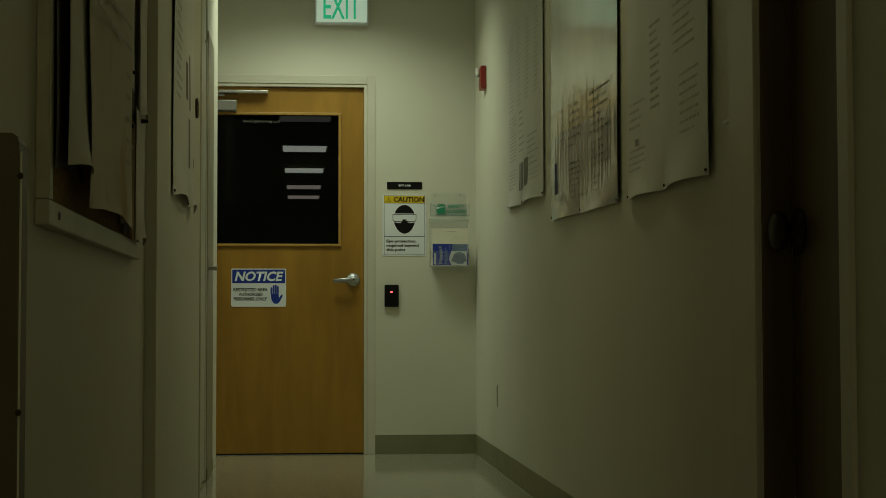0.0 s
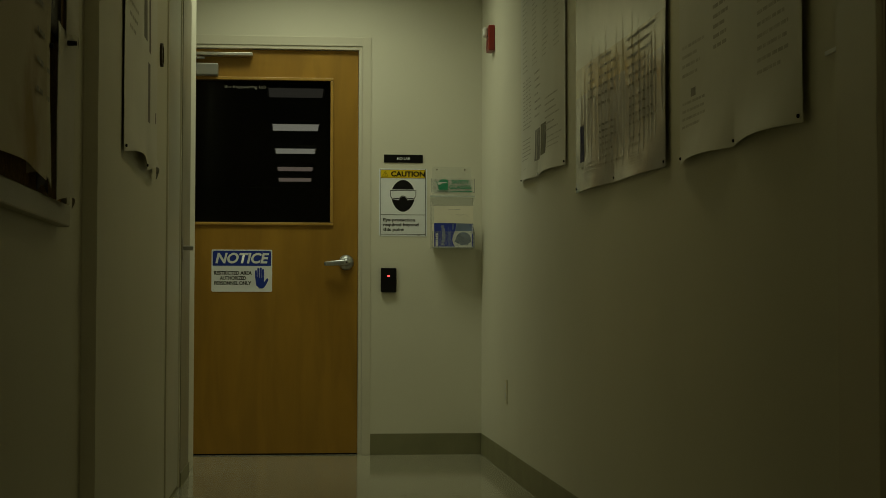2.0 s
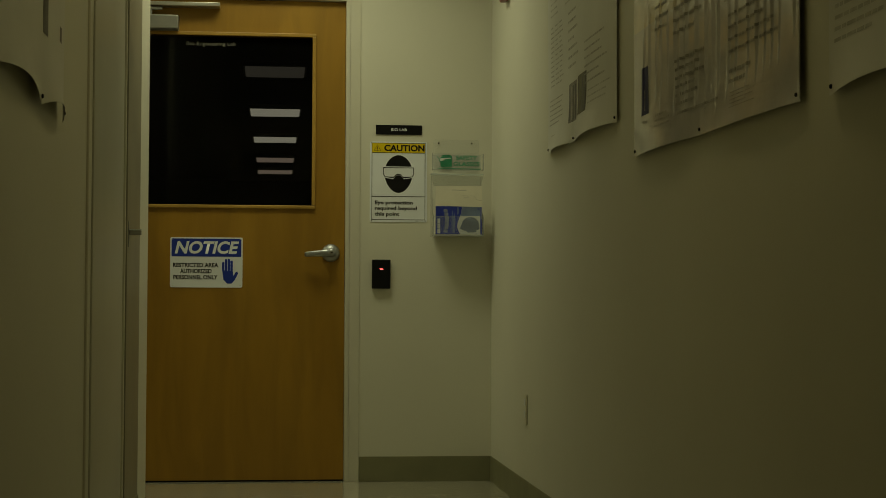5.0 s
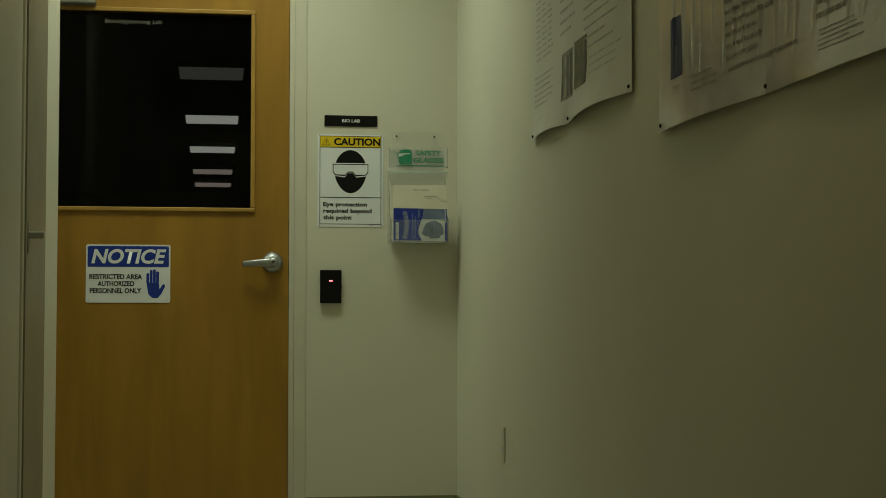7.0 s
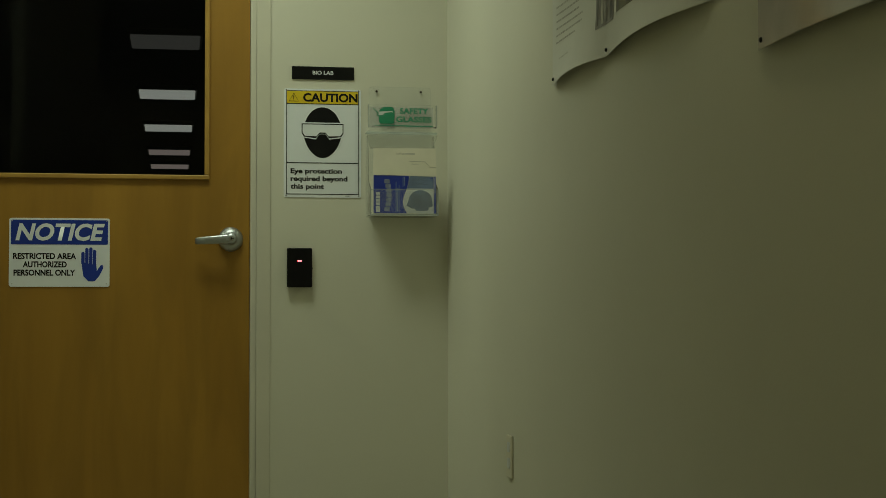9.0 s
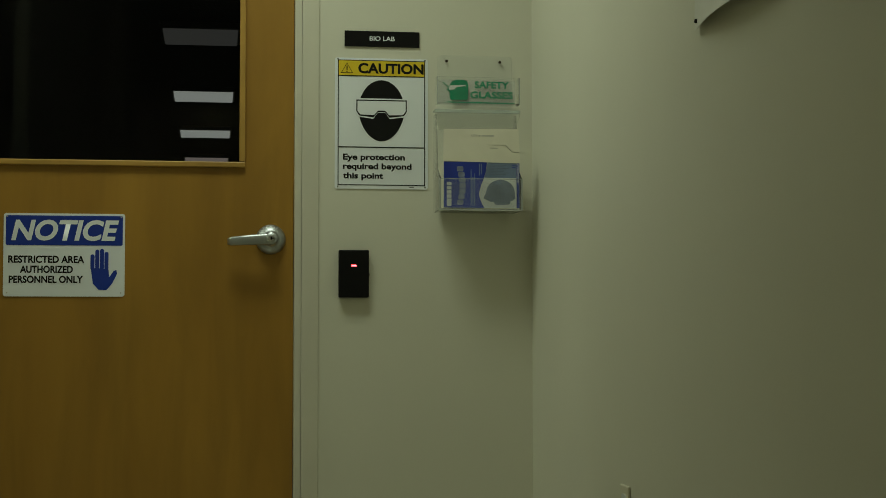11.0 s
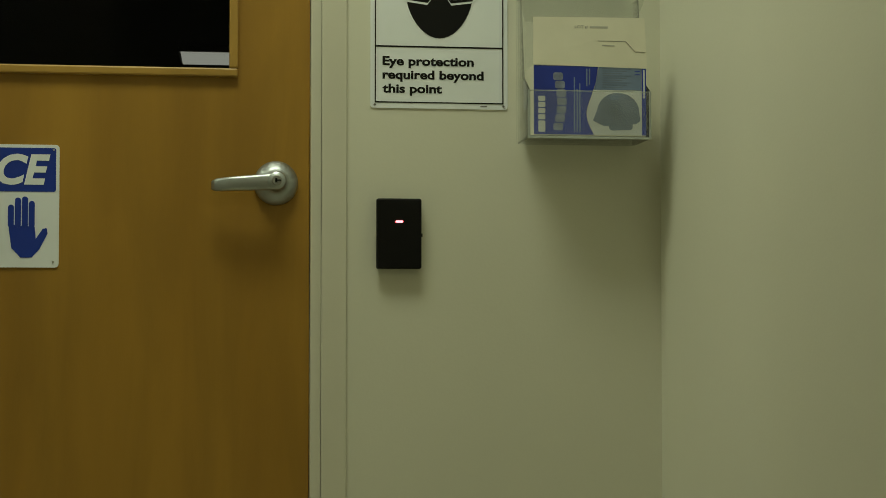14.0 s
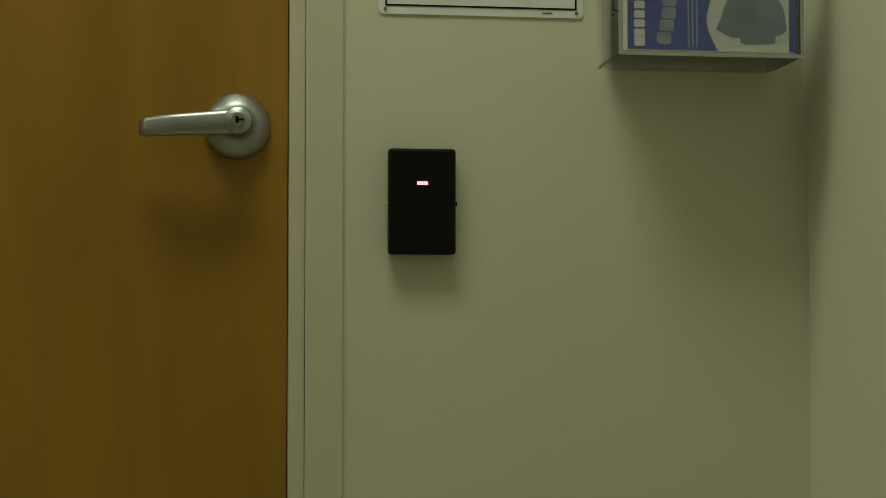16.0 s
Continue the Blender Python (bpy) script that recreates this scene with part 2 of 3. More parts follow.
    """Raised letters that fill the given box, facing -y. turn: quarter turns counter-clockwise."""
    cu = bpy.data.curves.new(name, "FONT")
    cu.body, cu.shear, cu.offset, cu.extrude, cu.resolution_u = text, shear, bold, 0.0, 4
    tmp = new(name + "_tmp", cu)
    bpy.context.view_layer.update()
    me = bpy.data.meshes.new_from_object(tmp.evaluated_get(bpy.context.evaluated_depsgraph_get()))
    bpy.data.objects.remove(tmp)
    co = np.zeros(len(me.vertices) * 3)
    me.vertices.foreach_get("co", co)
    co = co.reshape(-1, 3)
    a = co[:, :2].copy()
    if turn:
        a = np.stack((-a[:, 1], a[:, 0]), 1)
    lo, hi = a.min(0), a.max(0)
    a = (a - lo) / (hi - lo)
    out = np.stack((x0 + a[:, 0] * (x1 - x0), np.full(len(a), y - thick), z0 + a[:, 1] * (z1 - z0)), 1)
    me.vertices.foreach_set("co", out.ravel())
    me.update()
    me.materials.clear()
    me.materials.append(material)
    ob = new(name, me)
    ob.parent = parent
    return ob


# ---- the large structure ----
XR, XL, XN, XD, XP = 0.55, -0.855, -0.885, -0.950, -0.943   # right wall; left wall, near part, recess, pilaster
CEILING, BACK = 2.78, -14.0
STEP, EDGE = -5.2, -3.42                                    # wall step by the notice board; start of the recess
DX0, DX1, DZ = -1.188, -0.113, 2.145                         # end door opening

structure("floor", cubes((-7.0, 0.8, BACK, 0.14, -0.12, -0.012)), FLOOR, "glossy beige vinyl corridor floor", "floor")
structure("ceiling", cubes((-7.0, 0.8, BACK, 0.0, CEILING, CEILING + 0.1)), CEIL, "off-white ceiling over the corridor", "ceiling")
structure("wall_end", cubes((-0.092, 0.8, 0.0, 0.14, -0.012, CEILING), (DX0 - 0.026, -0.092, 0.0, 0.14, DZ + 0.026, CEILING), (-7.0, DX0 - 0.026, 0.0, 0.14, -0.012, CEILING)), PAINT, "pale greenish-cream painted end wall around the lab door", "wall")
RDY0, RDY1 = -6.44, -5.875                                  # closet door opening in the right wall
structure("wall_right", cubes((XR, XR + 0.15, RDY1, 0.0, -0.012, CEILING), (XR, XR + 0.15, RDY0, RDY1, 2.1, CEILING), (XR, XR + 0.15, BACK, RDY0, -0.012, CEILING)), PAINT, "cream painted corridor wall hung with posters", "wall")
structure("wall_left", cubes((XL - 0.25, XL, STEP, EDGE, -0.012, CEILING), (XN - 0.25, XN, BACK, STEP, -0.012, CEILING), (XD - 0.2, XD, EDGE, -1.515, -0.012, CEILING)), PAINT, "cream painted corridor wall with shallow recesses", "wall")
structure("wall_pilaster", cubes((-1.3, XP, -1.5, -0.52, -0.012, CEILING), bevel=0.004), PAINT, "cream painted wall end beside the lab door", "wall")
structure("wall_side_hall", cubes((-7.1, -7.0, -0.67, 0.14, -0.012, CEILING), (-7.0, -1.3, -0.67, -0.52, -0.012, CEILING)), PAINT, "cream painted walls of the side corridor", "wall")
structure("wall_back", cubes((-1.2, 0.8, BACK - 0.1, BACK, -0.012, CEILING)), PAINT, "cream painted wall at the far end of the corridor", "wall")
# thin plate over part of the wall end, darker than the cream around it
structure("jamb_plate", cubes((XP, XP + 0.005, -1.498, -0.97, -0.012, 2.2), bevel=0.001), JAMB, "taupe jamb plate, darker than the wall end around it", "trim")
# lining added in the dark door stain to shade the closet reveal
structure("reveal_shade_closet", cubes((XR + 0.004, XR + 0.072, RDY1 - 0.010, RDY1, -0.012, 2.1), bevel=0.001), DARK_WOOD, "dark lining added as shade on the closet reveal", "trim")
structure("baseboard_end", cubes((-0.046, XR - 0.004, -0.004, 0.0, -0.012, 0.1), bevel=0.0012), BASE, "dark grey-green rubber base on the end wall", "baseboard")
structure("baseboard_right", cubes((XR - 0.004, XR, RDY1 + 0.21, 0.0, -0.012, 0.1), bevel=0.0012), BASE, "dark grey-green rubber base along the corridor wall", "baseboard")
structure("baseboard_left", cubes((XL, XL + 0.004, STEP, EDGE, -0.012, 0.1), (XD, XD + 0.004, EDGE, -1.515, -0.012, 0.1)), BASE, "dark rubber base along the corridor wall", "baseboard")
structure("baseboard_pilaster", cubes((XP + 0.005, XP + 0.009, -1.498, -0.97, -0.012, 0.05)), BASE, "dark rubber base at the wall end", "baseboard")

# lab behind the glass, its darkness put into the surface colour
structure("lab_floor", cubes((-4.0, 3.0, 0.14, 21.0, -0.12, -0.012)), LAB_SHADE, "lab floor behind the door, coloured near-black as if unlit", "floor")
structure("lab_walls", cubes((-4.1, -4.0, 0.14, 21.0, -0.012, 3.2), (3.0, 3.1, 0.14, 21.0, -0.012, 3.2), (-4.0, 3.0, 21.0, 21.1, 0.0, 3.2), (-4.0, -2.2, 0.04, 0.14, 0.0, 3.2), (0.8, 3.0, 0.04, 0.14, 0.0, 3.2)), LAB_SHADE, "lab walls behind the door glass, coloured near-black as if unlit", "wall")
structure("lab_ceiling", cubes((-4.0, 3.0, 0.14, 21.0, 2.98, 3.1)), LAB_SHADE, "lab ceiling coloured near-black as if unlit", "ceiling")


def lab_light(y, m):
    root = thing("lab_ceiling_light", pose(-0.44, y, 2.92), "square fluorescent ceiling light glowing in the dark lab", "ceiling light", "lab ceiling lights")
    part("housing", cubes((-0.29, 0.29, -0.33, 0.33, 0.012, 0.06), bevel=0.004), CLOSER, root)
    part("diffuser", cubes((-0.27, 0.27, -0.30, 0.30, 0.0, 0.012)), m, root, "white glowing diffuser")


for k, y in enumerate((7.55, 10.65, 13.55, 16.4, 18.5)):
    lab_light(y, (LAB_LIGHT_DIM, LAB_LIGHT, LAB_LIGHT, LAB_LIGHT_ROSE, LAB_LIGHT_ROSE)[k])


def hall_light(x, y, turn=0):
    root = thing("ceiling_light", pose(x, y, CEILING, 0, 0, turn), "unseen recessed fluorescent ceiling light placed over the corridor", "ceiling light", "corridor ceiling lights")
    part("frame", cubes((-0.30, -0.28, -0.5, 0.5, -0.02, 0.0), (0.28, 0.30, -0.5, 0.5, -0.02, 0.0), (-0.28, 0.28, -0.5, -0.48, -0.02, 0.0), (-0.28, 0.28, 0.48, 0.5, -0.02, 0.0)), CLOSER, root)
    part("diffuser", cubes((-0.279, 0.279, -0.479, 0.479, -0.006, 0.0)), LIGHT_PANEL, root, "glowing white diffuser")


# the last two are made-up fixtures that go with the fill lamps
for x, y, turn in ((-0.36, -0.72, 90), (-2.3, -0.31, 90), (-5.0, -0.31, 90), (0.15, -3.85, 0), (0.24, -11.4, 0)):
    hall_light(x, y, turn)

# ---- end door ----
fr = structure("door_frame", cubes(
    (-0.092, -0.046, -0.005, 0.06, -0.012, DZ + 0.070), (DX0 - 0.072, DX0 - 0.026, -0.005, 0.06, -0.012, DZ + 0.070), (DX0 - 0.026, -0.092, -0.005, 0.06, DZ + 0.022, DZ + 0.070),
    (DX1 + 0.0012, -0.0921, 0.0015, 0.10, -0.012, DZ + 0.003), (DX0 - 0.0259, DX0 - 0.003, 0.0015, 0.10, -0.012, DZ + 0.003), (DX0 - 0.0259, -0.0921, 0.0015, 0.10, DZ + 0.003, DZ + 0.0219), bevel=0.0012), FRAME_PAINT,
    "cream enamelled steel door frame", "door frame")
WX0, WX1, WZ0, WZ1 = DX0 + 0.15, -0.262, 1.222, 1.982
DY0, DY1 = 0.03, 0.075
door = thing("door_1", pose(0, 0, 0), "closed golden birch lab door with a large dark window", "door")
tagged(door, kind="structure")
part("leaf", cubes((DX0, WX0, DY0, DY1, -0.004, DZ), (WX1, DX1, DY0, DY1, -0.004, DZ), (WX0, WX1, DY0, DY1, -0.004, WZ0), (WX0, WX1, DY0, DY1, WZ1, DZ)), WOOD, door, "golden birch veneer with vertical grain")
b = 0.016
bead = bmesh.new()
for x0, x1, z0, z1 in ((WX0 - b, WX1 + b, WZ0 - b, WZ0), (WX0 - b, WX1 + b, WZ1, WZ1 + b), (WX0 - b, WX0, WZ0, WZ1), (WX1, WX1 + b, WZ0, WZ1)):
    box(bead, x0, x1, DY0 - 0.011, DY0 + 0.03, z0, z1, bevel=0.003)
win = part("window_bead", bead, BEAD, door, "lighter birch glazing bead")
part("pane", cubes((WX0, WX1, 0.050, 0.054, WZ0, WZ1)), GLASS, door, "dark clear glass pane").visible_shadow = False
lettering("glass_lettering", "Bio-Engineering Lab", -0.826, -0.607, 1.935, 1.957, 0.050, PRINT_MID, door, bold=0.003)
part("door_sweep", cubes((DX0, DX1, DY0 + 0.004, DY1 - 0.004, -0.011, -0.004)), BLACK, door)
# lever
LX, LZ = -0.175, 1.010
han = part("lever_handle", turned(bmesh.new(), LX, LZ, [(0.041, DY0), (0.041, 0.026), (0.0395, 0.022), (0.034, 0.014), (0.026, 0.008), (0.019, 0.004), (0.0165, -0.02), (0.0165, -0.036), (0.0155, -0.038)], 40), STEEL, door, "satin chrome lever handle", smooth=True)
lv = bmesh.new()
rings = []
for i in range(15):
    u = i / 14
    cx = LX - 0.118 * u
    cy = -0.024 + 0.016 * max(0, u - 0.55) ** 2 / 0.2
    cz = LZ - 0.001 - 0.007 * u
    h = 0.0160 - 0.0045 * u
    d = 0.011 - 0.004 * u
    if i == 14:
        h, d = h * 0.7, d * 0.5
    rings.append([lv.verts.new((cx, cy + d * math.copysign(abs(math.cos(a)) ** 0.6, math.cos(a)), cz + h * math.copysign(abs(math.sin(a)) ** 0.6, math.sin(a)))) for a in [2 * math.pi * j / 16 for j in range(16)]])
for p, q in zip(rings, rings[1:]):
    for j in range(16):
        lv.faces.new((p[j], p[(j + 1) % 16], q[(j + 1) % 16], q[j]))
lv.faces.new(rings[0]), lv.faces.new(rings[-1])
bmesh.ops.recalc_face_normals(lv, faces=lv.faces[:])
part("lever", lv, STEEL, han, smooth=True)
part("lock_cylinder", turned(bmesh.new(), LX, LZ, [(0.0095, -0.037), (0.0095, -0.0395), (0.008, -0.041)], 24), CLOSER, han, "round key cylinder")
part("keyhole", cubes((LX - 0.001, LX + 0.0075, -0.0418, -0.041, LZ - 0.0012, LZ + 0.0012), (LX - 0.003, LX + 0.001, -0.0418, -0.041, LZ - 0.004, LZ + 0.004)), BLACK, han, "black key slot")
# closer
closer = thing("door_closer", pose(0, 0, 0), "grey metal door closer at the top of the door", "door closer")
part("body", cubes((-1.16, -0.858, -0.035, DY0, 1.998, 2.062), bevel=0.006), CLOSER, closer)
part("track", cubes((-1.16, -0.676, -0.03, 0.028, 2.103, 2.121), bevel=0.003), ALU, closer, "bright aluminium slide track")
part("arm", cubes((-1.0, -0.93, -0.02, -0.008, 2.085, 2.1), (-1.0, -0.975, -0.02, -0.008, 2.062, 2.085), bevel=0.003), CLOSER, closer)

# ---- signs on the door and the end wall ----
sign = thing("notice_sign", pose(-0.888, DY0, 0.852), "white and blue notice sign fixed to the birch door", "sign")
W, H = 0.320, 0.224
part("plate", plate(0, W, 0, H, 0, -0.0022, 0.007), WHITE_SIGN, sign)
part("blue_band", plate(0.006, W - 0.006, 0.138, H - 0.006, -0.0022, -0.0028, 0.004), BLUE, sign, "blue header band")
lettering("header_lettering", "NOTICE", 0.020, W - 0.016, 0.150, 0.207, -0.0028, WHITE_SIGN, sign, bold=0.034, shear=0.22)
for s, x0, x1, z in (("RESTRICTED AREA", 0.013, 0.213, 0.090), ("AUTHORIZED", 0.044, 0.183, 0.063), ("PERSONNEL ONLY", 0.015, 0.210, 0.036)):
    lettering("line_lettering", s, x0, x1, z, z + 0.020, -0.0022, INK, sign, bold=0.032)
sym = bmesh.new()
prism(sym, [(0.231, 0.07), (0.236, 0.035), (0.252, 0.018), (0.272, 0.018), (0.286, 0.034), (0.300, 0.062), (0.298, 0.072), (0.291, 0.07), (0.279, 0.052), (0.277, 0.074), (0.231, 0.078)], -0.0022, -0.0028)
for i, (x, top) in enumerate(((0.2345, 0.114), (0.2470, 0.127), (0.2595, 0.129), (0.2715, 0.121))):
    prism(sym, rounded(x - 0.0053, x + 0.0053, 0.072, top, 0.0052), -0.0022, -0.0032)
part("stop_symbol", sym, BLUE, sign, "blue raised-palm symbol")
for x in (0.01, W - 0.01):
    for z in (0.010, H - 0.009):
        part("rivet", disc(bmesh.new(), x, z, 0.002, 0.002, -0.0022, -0.0034, 10), ALU, sign)

sign = thing("caution_sign", pose(-0.0022, 0.0, 1.150), "white caution sign with yellow header screwed to the wall", "sign")
W, H = 0.258, 0.363
part("plate", plate(0, W, 0, H, 0, -0.002, 0.006), WHITE_SIGN, sign)
part("yellow_band", cubes((0.010, W - 0.010, -0.0026, -0.002, 0.314, 0.356)), YELLOW, sign, "yellow header band")
bd = 0.0022
part("border", cubes((0.008, W - 0.008, -0.0027, -0.002, 0.010, 0.010 + bd), (0.008, W - 0.008, -0.0029, -0.002, 0.312, 0.312 + bd), (0.008, W - 0.008, -0.0027, -0.002, 0.114, 0.114 + bd * 1.3),
     (0.008, 0.008 + bd, -0.0030, -0.002, 0.010, 0.356), (W - 0.008 - bd, W - 0.008, -0.0030, -0.002, 0.010, 0.356), (0.008, W - 0.008, -0.0028, -0.002, 0.355, 0.357)), INK, sign, "thin black border lines")
lettering("header_lettering", "CAUTION", 0.064, W - 0.012, 0.320, 0.349, -0.0026, INK, sign, bold=0.036)
tri = bmesh.new()
for a in range(3):
    p = [(0.033 + 0.019 * math.cos(radians(90 + 120 * k)), 0.330 + 0.019 * math.sin(radians(90 + 120 * k))) for k in (a, a + 1)]
    q = [(0.033 + 0.0165 * math.cos(radians(90 + 120 * k)), 0.330 + 0.0165 * math.sin(radians(90 + 120 * k))) for k in (a, a + 1)]
    prism(tri, [p[0], p[1], q[1], q[0]], -0.0026, -0.0031)
prism(tri, rounded(0.0317, 0.0343, 0.328, 0.341, 0.001), -0.0026, -0.0031)
disc(tri, 0.033, 0.3245, 0.0016, 0.0016, -0.0026, -0.0031, 10)
part("warning_triangle", tri, INK, sign, "black outlined warning triangle")
CX, CZ = W / 2, 0.217
egg = []
for k in range(40):
    a = 2 * math.pi * k / 40
    egg.append((CX + 0.064 * math.cos(a) * (1 - 0.10 * max(0, -math.sin(a))), CZ + 0.085 * math.sin(a)))
part("oval_symbol", prism(bmesh.new(), egg, -0.002, -0.0026), INK, sign, "black oval symbol")
gog = [(CX - 0.070, CZ + 0.030), (CX + 0.070, CZ + 0.030), (CX + 0.070, CZ - 0.002), (CX + 0.062, CZ - 0.014), (CX + 0.022, CZ - 0.019), (CX + 0.010, CZ - 0.004), (CX - 0.010, CZ - 0.004), (CX - 0.022, CZ - 0.019), (CX - 0.062, CZ - 0.014), (CX - 0.070, CZ - 0.002)]
part("goggle_symbol", prism(bmesh.new(), [(CX + (x - CX) * 1.04, CZ + 0.006 + (z - CZ - 0.006) * 1.16) for x, z in gog], -0.0026, -0.003), WHITE_SIGN, sign, "white goggle shape")
part("goggle_outline", prism(bmesh.new(), gog, -0.003, -0.0033), INK, sign)
part("goggle_lens", prism(bmesh.new(), [(CX + (x - CX) * 0.955, CZ + 0.006 + (z - CZ - 0.006) * 0.86 + (0.003 if z < CZ + 0.02 and abs(x - CX) < 0.03 else 0)) for x, z in gog], -0.0033, -0.0036), WHITE_SIGN, sign)
for s, x1, z in (("Eye protection", 0.194, 0.080), ("required beyond", 0.2125, 0.0545), ("this point", 0.134, 0.0285)):
    lettering("line_lettering", s, 0.0225, x1, z - 0.0053, z + 0.0168, -0.002, INK, sign, bold=0.033)
part("maker_mark", cubes((0.206, 0.219, -0.0024, -0.002, 0.0045, 0.0065)), PRINT, sign)
for x in (0.008, W - 0.008):
    for z in (0.006, H - 0.004):
        part("screw", disc(bmesh.new(), x, z, 0.0022, 0.0022, -0.002, -0.0032, 12), PRINT, sign, "dark screw head")

sign = thing("room_sign", pose(0.024, 0.0, 1.545), "black room sign with white lettering above the caution sign", "sign")
part("plate", plate(0, 0.208, 0, 0.043, 0, -0.004, 0.001), BLACK, sign)
lettering("lettering", "BIO LAB", 0.069, 0.139, 0.016, 0.029, -0.004, WHITE_SIGN, sign, bold=0.02)

reader = thing("card_reader", pose(0.0500, 0.0, 0.8505), "black card reader with a lit red indicator", "card reader")
part("backplate", plate(-0.0395, 0.0395, 0.003, 0.127, 0, -0.004, 0.003), BLACK, reader)
part("cover", cubes((-0.0415, 0.0415, -0.022, -0.004, 0.0, 0.130), bevel=0.0035), BLACK, reader)
part("indicator", plate(-0.0068, 0.0068, 0.0850, 0.0893, -0.022, -0.0226, 0.0012), LED, reader, "glowing red light bar")
for x in (-0.0425, 0.0425):
    part("side_clip", cubes((x - 0.0018, x + 0.0018, -0.012, -0.006, 0.060, 0.066), bevel=0.0006), PLATE if x < 0 else BLACK, reader)

# ---- safety glasses dispenser with a box in it ----
disp = thing("dispenser", pose(0.388, 0.0, 1.085), "clear acrylic safety glasses dispenser holding a box", "dispenser")
hw = 0.118
part("back_plate", plate(-0.106, 0.104, 0.0, 0.44, -0.0025, -0.005, 0.010), ACRYLIC, disp).visible_shadow = False
for x in (-0.08, 0.070):
    part("screw", disc(bmesh.new(), x, 0.424, 0.004, 0.004, -0.005, -0.007, 12), BRASS, disp, "small dark screw")
part("label_card", plate(-0.106, 0.112, 0.3045, 0.372, -0.0060, -0.0074, 0.002), ACRYLIC_HAZE, disp, "frosted label card").visible_shadow = False
part("label_pocket", cubes((-0.112, 0.120, -0.042, -0.039, 0.300, 0.375), (-0.112, -0.109, -0.039, -0.006, 0.300, 0.375), (0.117, 0.120, -0.039, -0.006, 0.300, 0.375), (-0.109, 0.117, -0.039, -0.006, 0.300, 0.303)), ACRYLIC_POCKET, disp, "clear label pocket").visible_shadow = False
for x in (-0.1125, 0.1175):
    part("pocket_edge", cubes((x, x + 0.003, -0.0425, -0.039, 0.300, 0.375)), ACRYLIC_EDGE, disp).visible_shadow = False
lettering("label_lettering", "SAFETY", -0.008, 0.089, 0.343, 0.3625, -0.0080, GREEN, disp, bold=0.030)
lettering("label_lettering", "GLASSES", -0.0205, 0.100, 0.3145, 0.334, -0.0080, GREEN, disp, bold=0.030)
part("green_symbol", prism(bmesh.new(), [(-0.078, 0.314), (-0.074, 0.309), (-0.031, 0.309), (-0.0265, 0.314), (-0.026, 0.352), (-0.029, 0.361), (-0.037, 0.366), (-0.058, 0.366), (-0.070, 0.362), (-0.077, 0.354), (-0.080, 0.344), (-0.088, 0.337), (-0.079, 0.333)], -0.0079, -0.0085), GREEN, disp, "green goggles symbol")
part("symbol_strap", prism(bmesh.new(), [(-0.0985, 0.3585), (-0.097, 0.360), (-0.081, 0.346), (-0.083, 0.344)], -0.0079, -0.0085), GREEN, disp)
lens = bmesh.new()
prism(lens, [(-0.081, 0.337), (-0.066, 0.338), (-0.059, 0.345), (-0.035, 0.3485), (-0.031, 0.344), (-0.0335, 0.3515), (-0.058, 0.3505), (-0.078, 0.349)], -0.0085, -0.0089)
part("symbol_lens", lens, PALE, disp)
part("label_rule", prism(bmesh.new(), [(-0.096, 0.302), (0.105, 0.299), (0.105, 0.3035), (-0.08, 0.3045)], -0.0079, -0.0085), GREEN, disp, "dark green rule")
for ob in disp.children:
    if ob.name.split(".")[0] in ("label_lettering", "green_symbol", "symbol_strap", "symbol_lens", "label_rule"):
        ob.location = (0.0065, 0.0, 0.0065)
part("lip", cubes((-0.119, 0.119, -0.050, -0.006, 0.279, 0.283), (-0.119, 0.119, -0.054, -0.049, 0.274, 0.283), bevel=0.001), ACRYLIC_EDGE, disp, "folded acrylic lip").visible_shadow = False
hood = bmesh.new()
ring = []
for y, z, w in ((-0.053, 0.2735, 0.118), (-0.049, 0.262, 0.117), (-0.040, 0.244, 0.110), (-0.030, 0.228, 0.104)):
    ring.append([hood.verts.new((-w, y, z)), hood.verts.new((w, y, z)), hood.verts.new((w, y + 0.003, z)), hood.verts.new((-w, y + 0.003, z))])
for p, q in zip(ring, ring[1:]):
    for i in range(4):
        hood.faces.new((p[i], p[(i + 1) % 4], q[(i + 1) % 4], q[i]))
hood.faces.new(ring[0]), hood.faces.new(ring[-1])
bmesh.ops.recalc_face_normals(hood, faces=hood.faces[:])
part("hood", hood, ACRYLIC_HAZE, disp, "hazy acrylic hood below the lip").visible_shadow = False
tr = bmesh.new()
for x in (-0.117, 0.105):
    v = [(-0.006, 0.0), (-0.132, 0.0), (-0.132, 0.085), (-0.075, 0.115), (-0.045, 0.27), (-0.006, 0.27)]
    a = [tr.verts.new((x, y, z)) for y, z in v]
    c = [tr.verts.new((x + 0.004, y, z)) for y, z in v]
    tr.faces.new(a), tr.faces.new(c[::-1])
    for i in range(6):
        tr.faces.new((a[i], c[i], c[(i + 1) % 6], a[(i + 1) % 6]))
box(tr, -0.113, 0.105, -0.132, -0.129, 0.0, 0.085)
bmesh.ops.recalc_face_normals(tr, faces=tr.faces[:])
part("tray", tr, ACRYLIC, disp, "clear acrylic tray sides").visible_shadow = False
part("tray_floor", cubes((-0.113, 0.105, -0.129, -0.006, 0.0, 0.004)), ACRYLIC, disp).visible_shadow = False
for x0, x1, z0, z1 in ((-0.1175, -0.1135, -0.001, 0.086), (0.1055, 0.1095, -0.001, 0.086), (-0.1135, 0.1055, -0.0015, 0.003), (-0.1135, 0.1055, 0.084, 0.0855)):
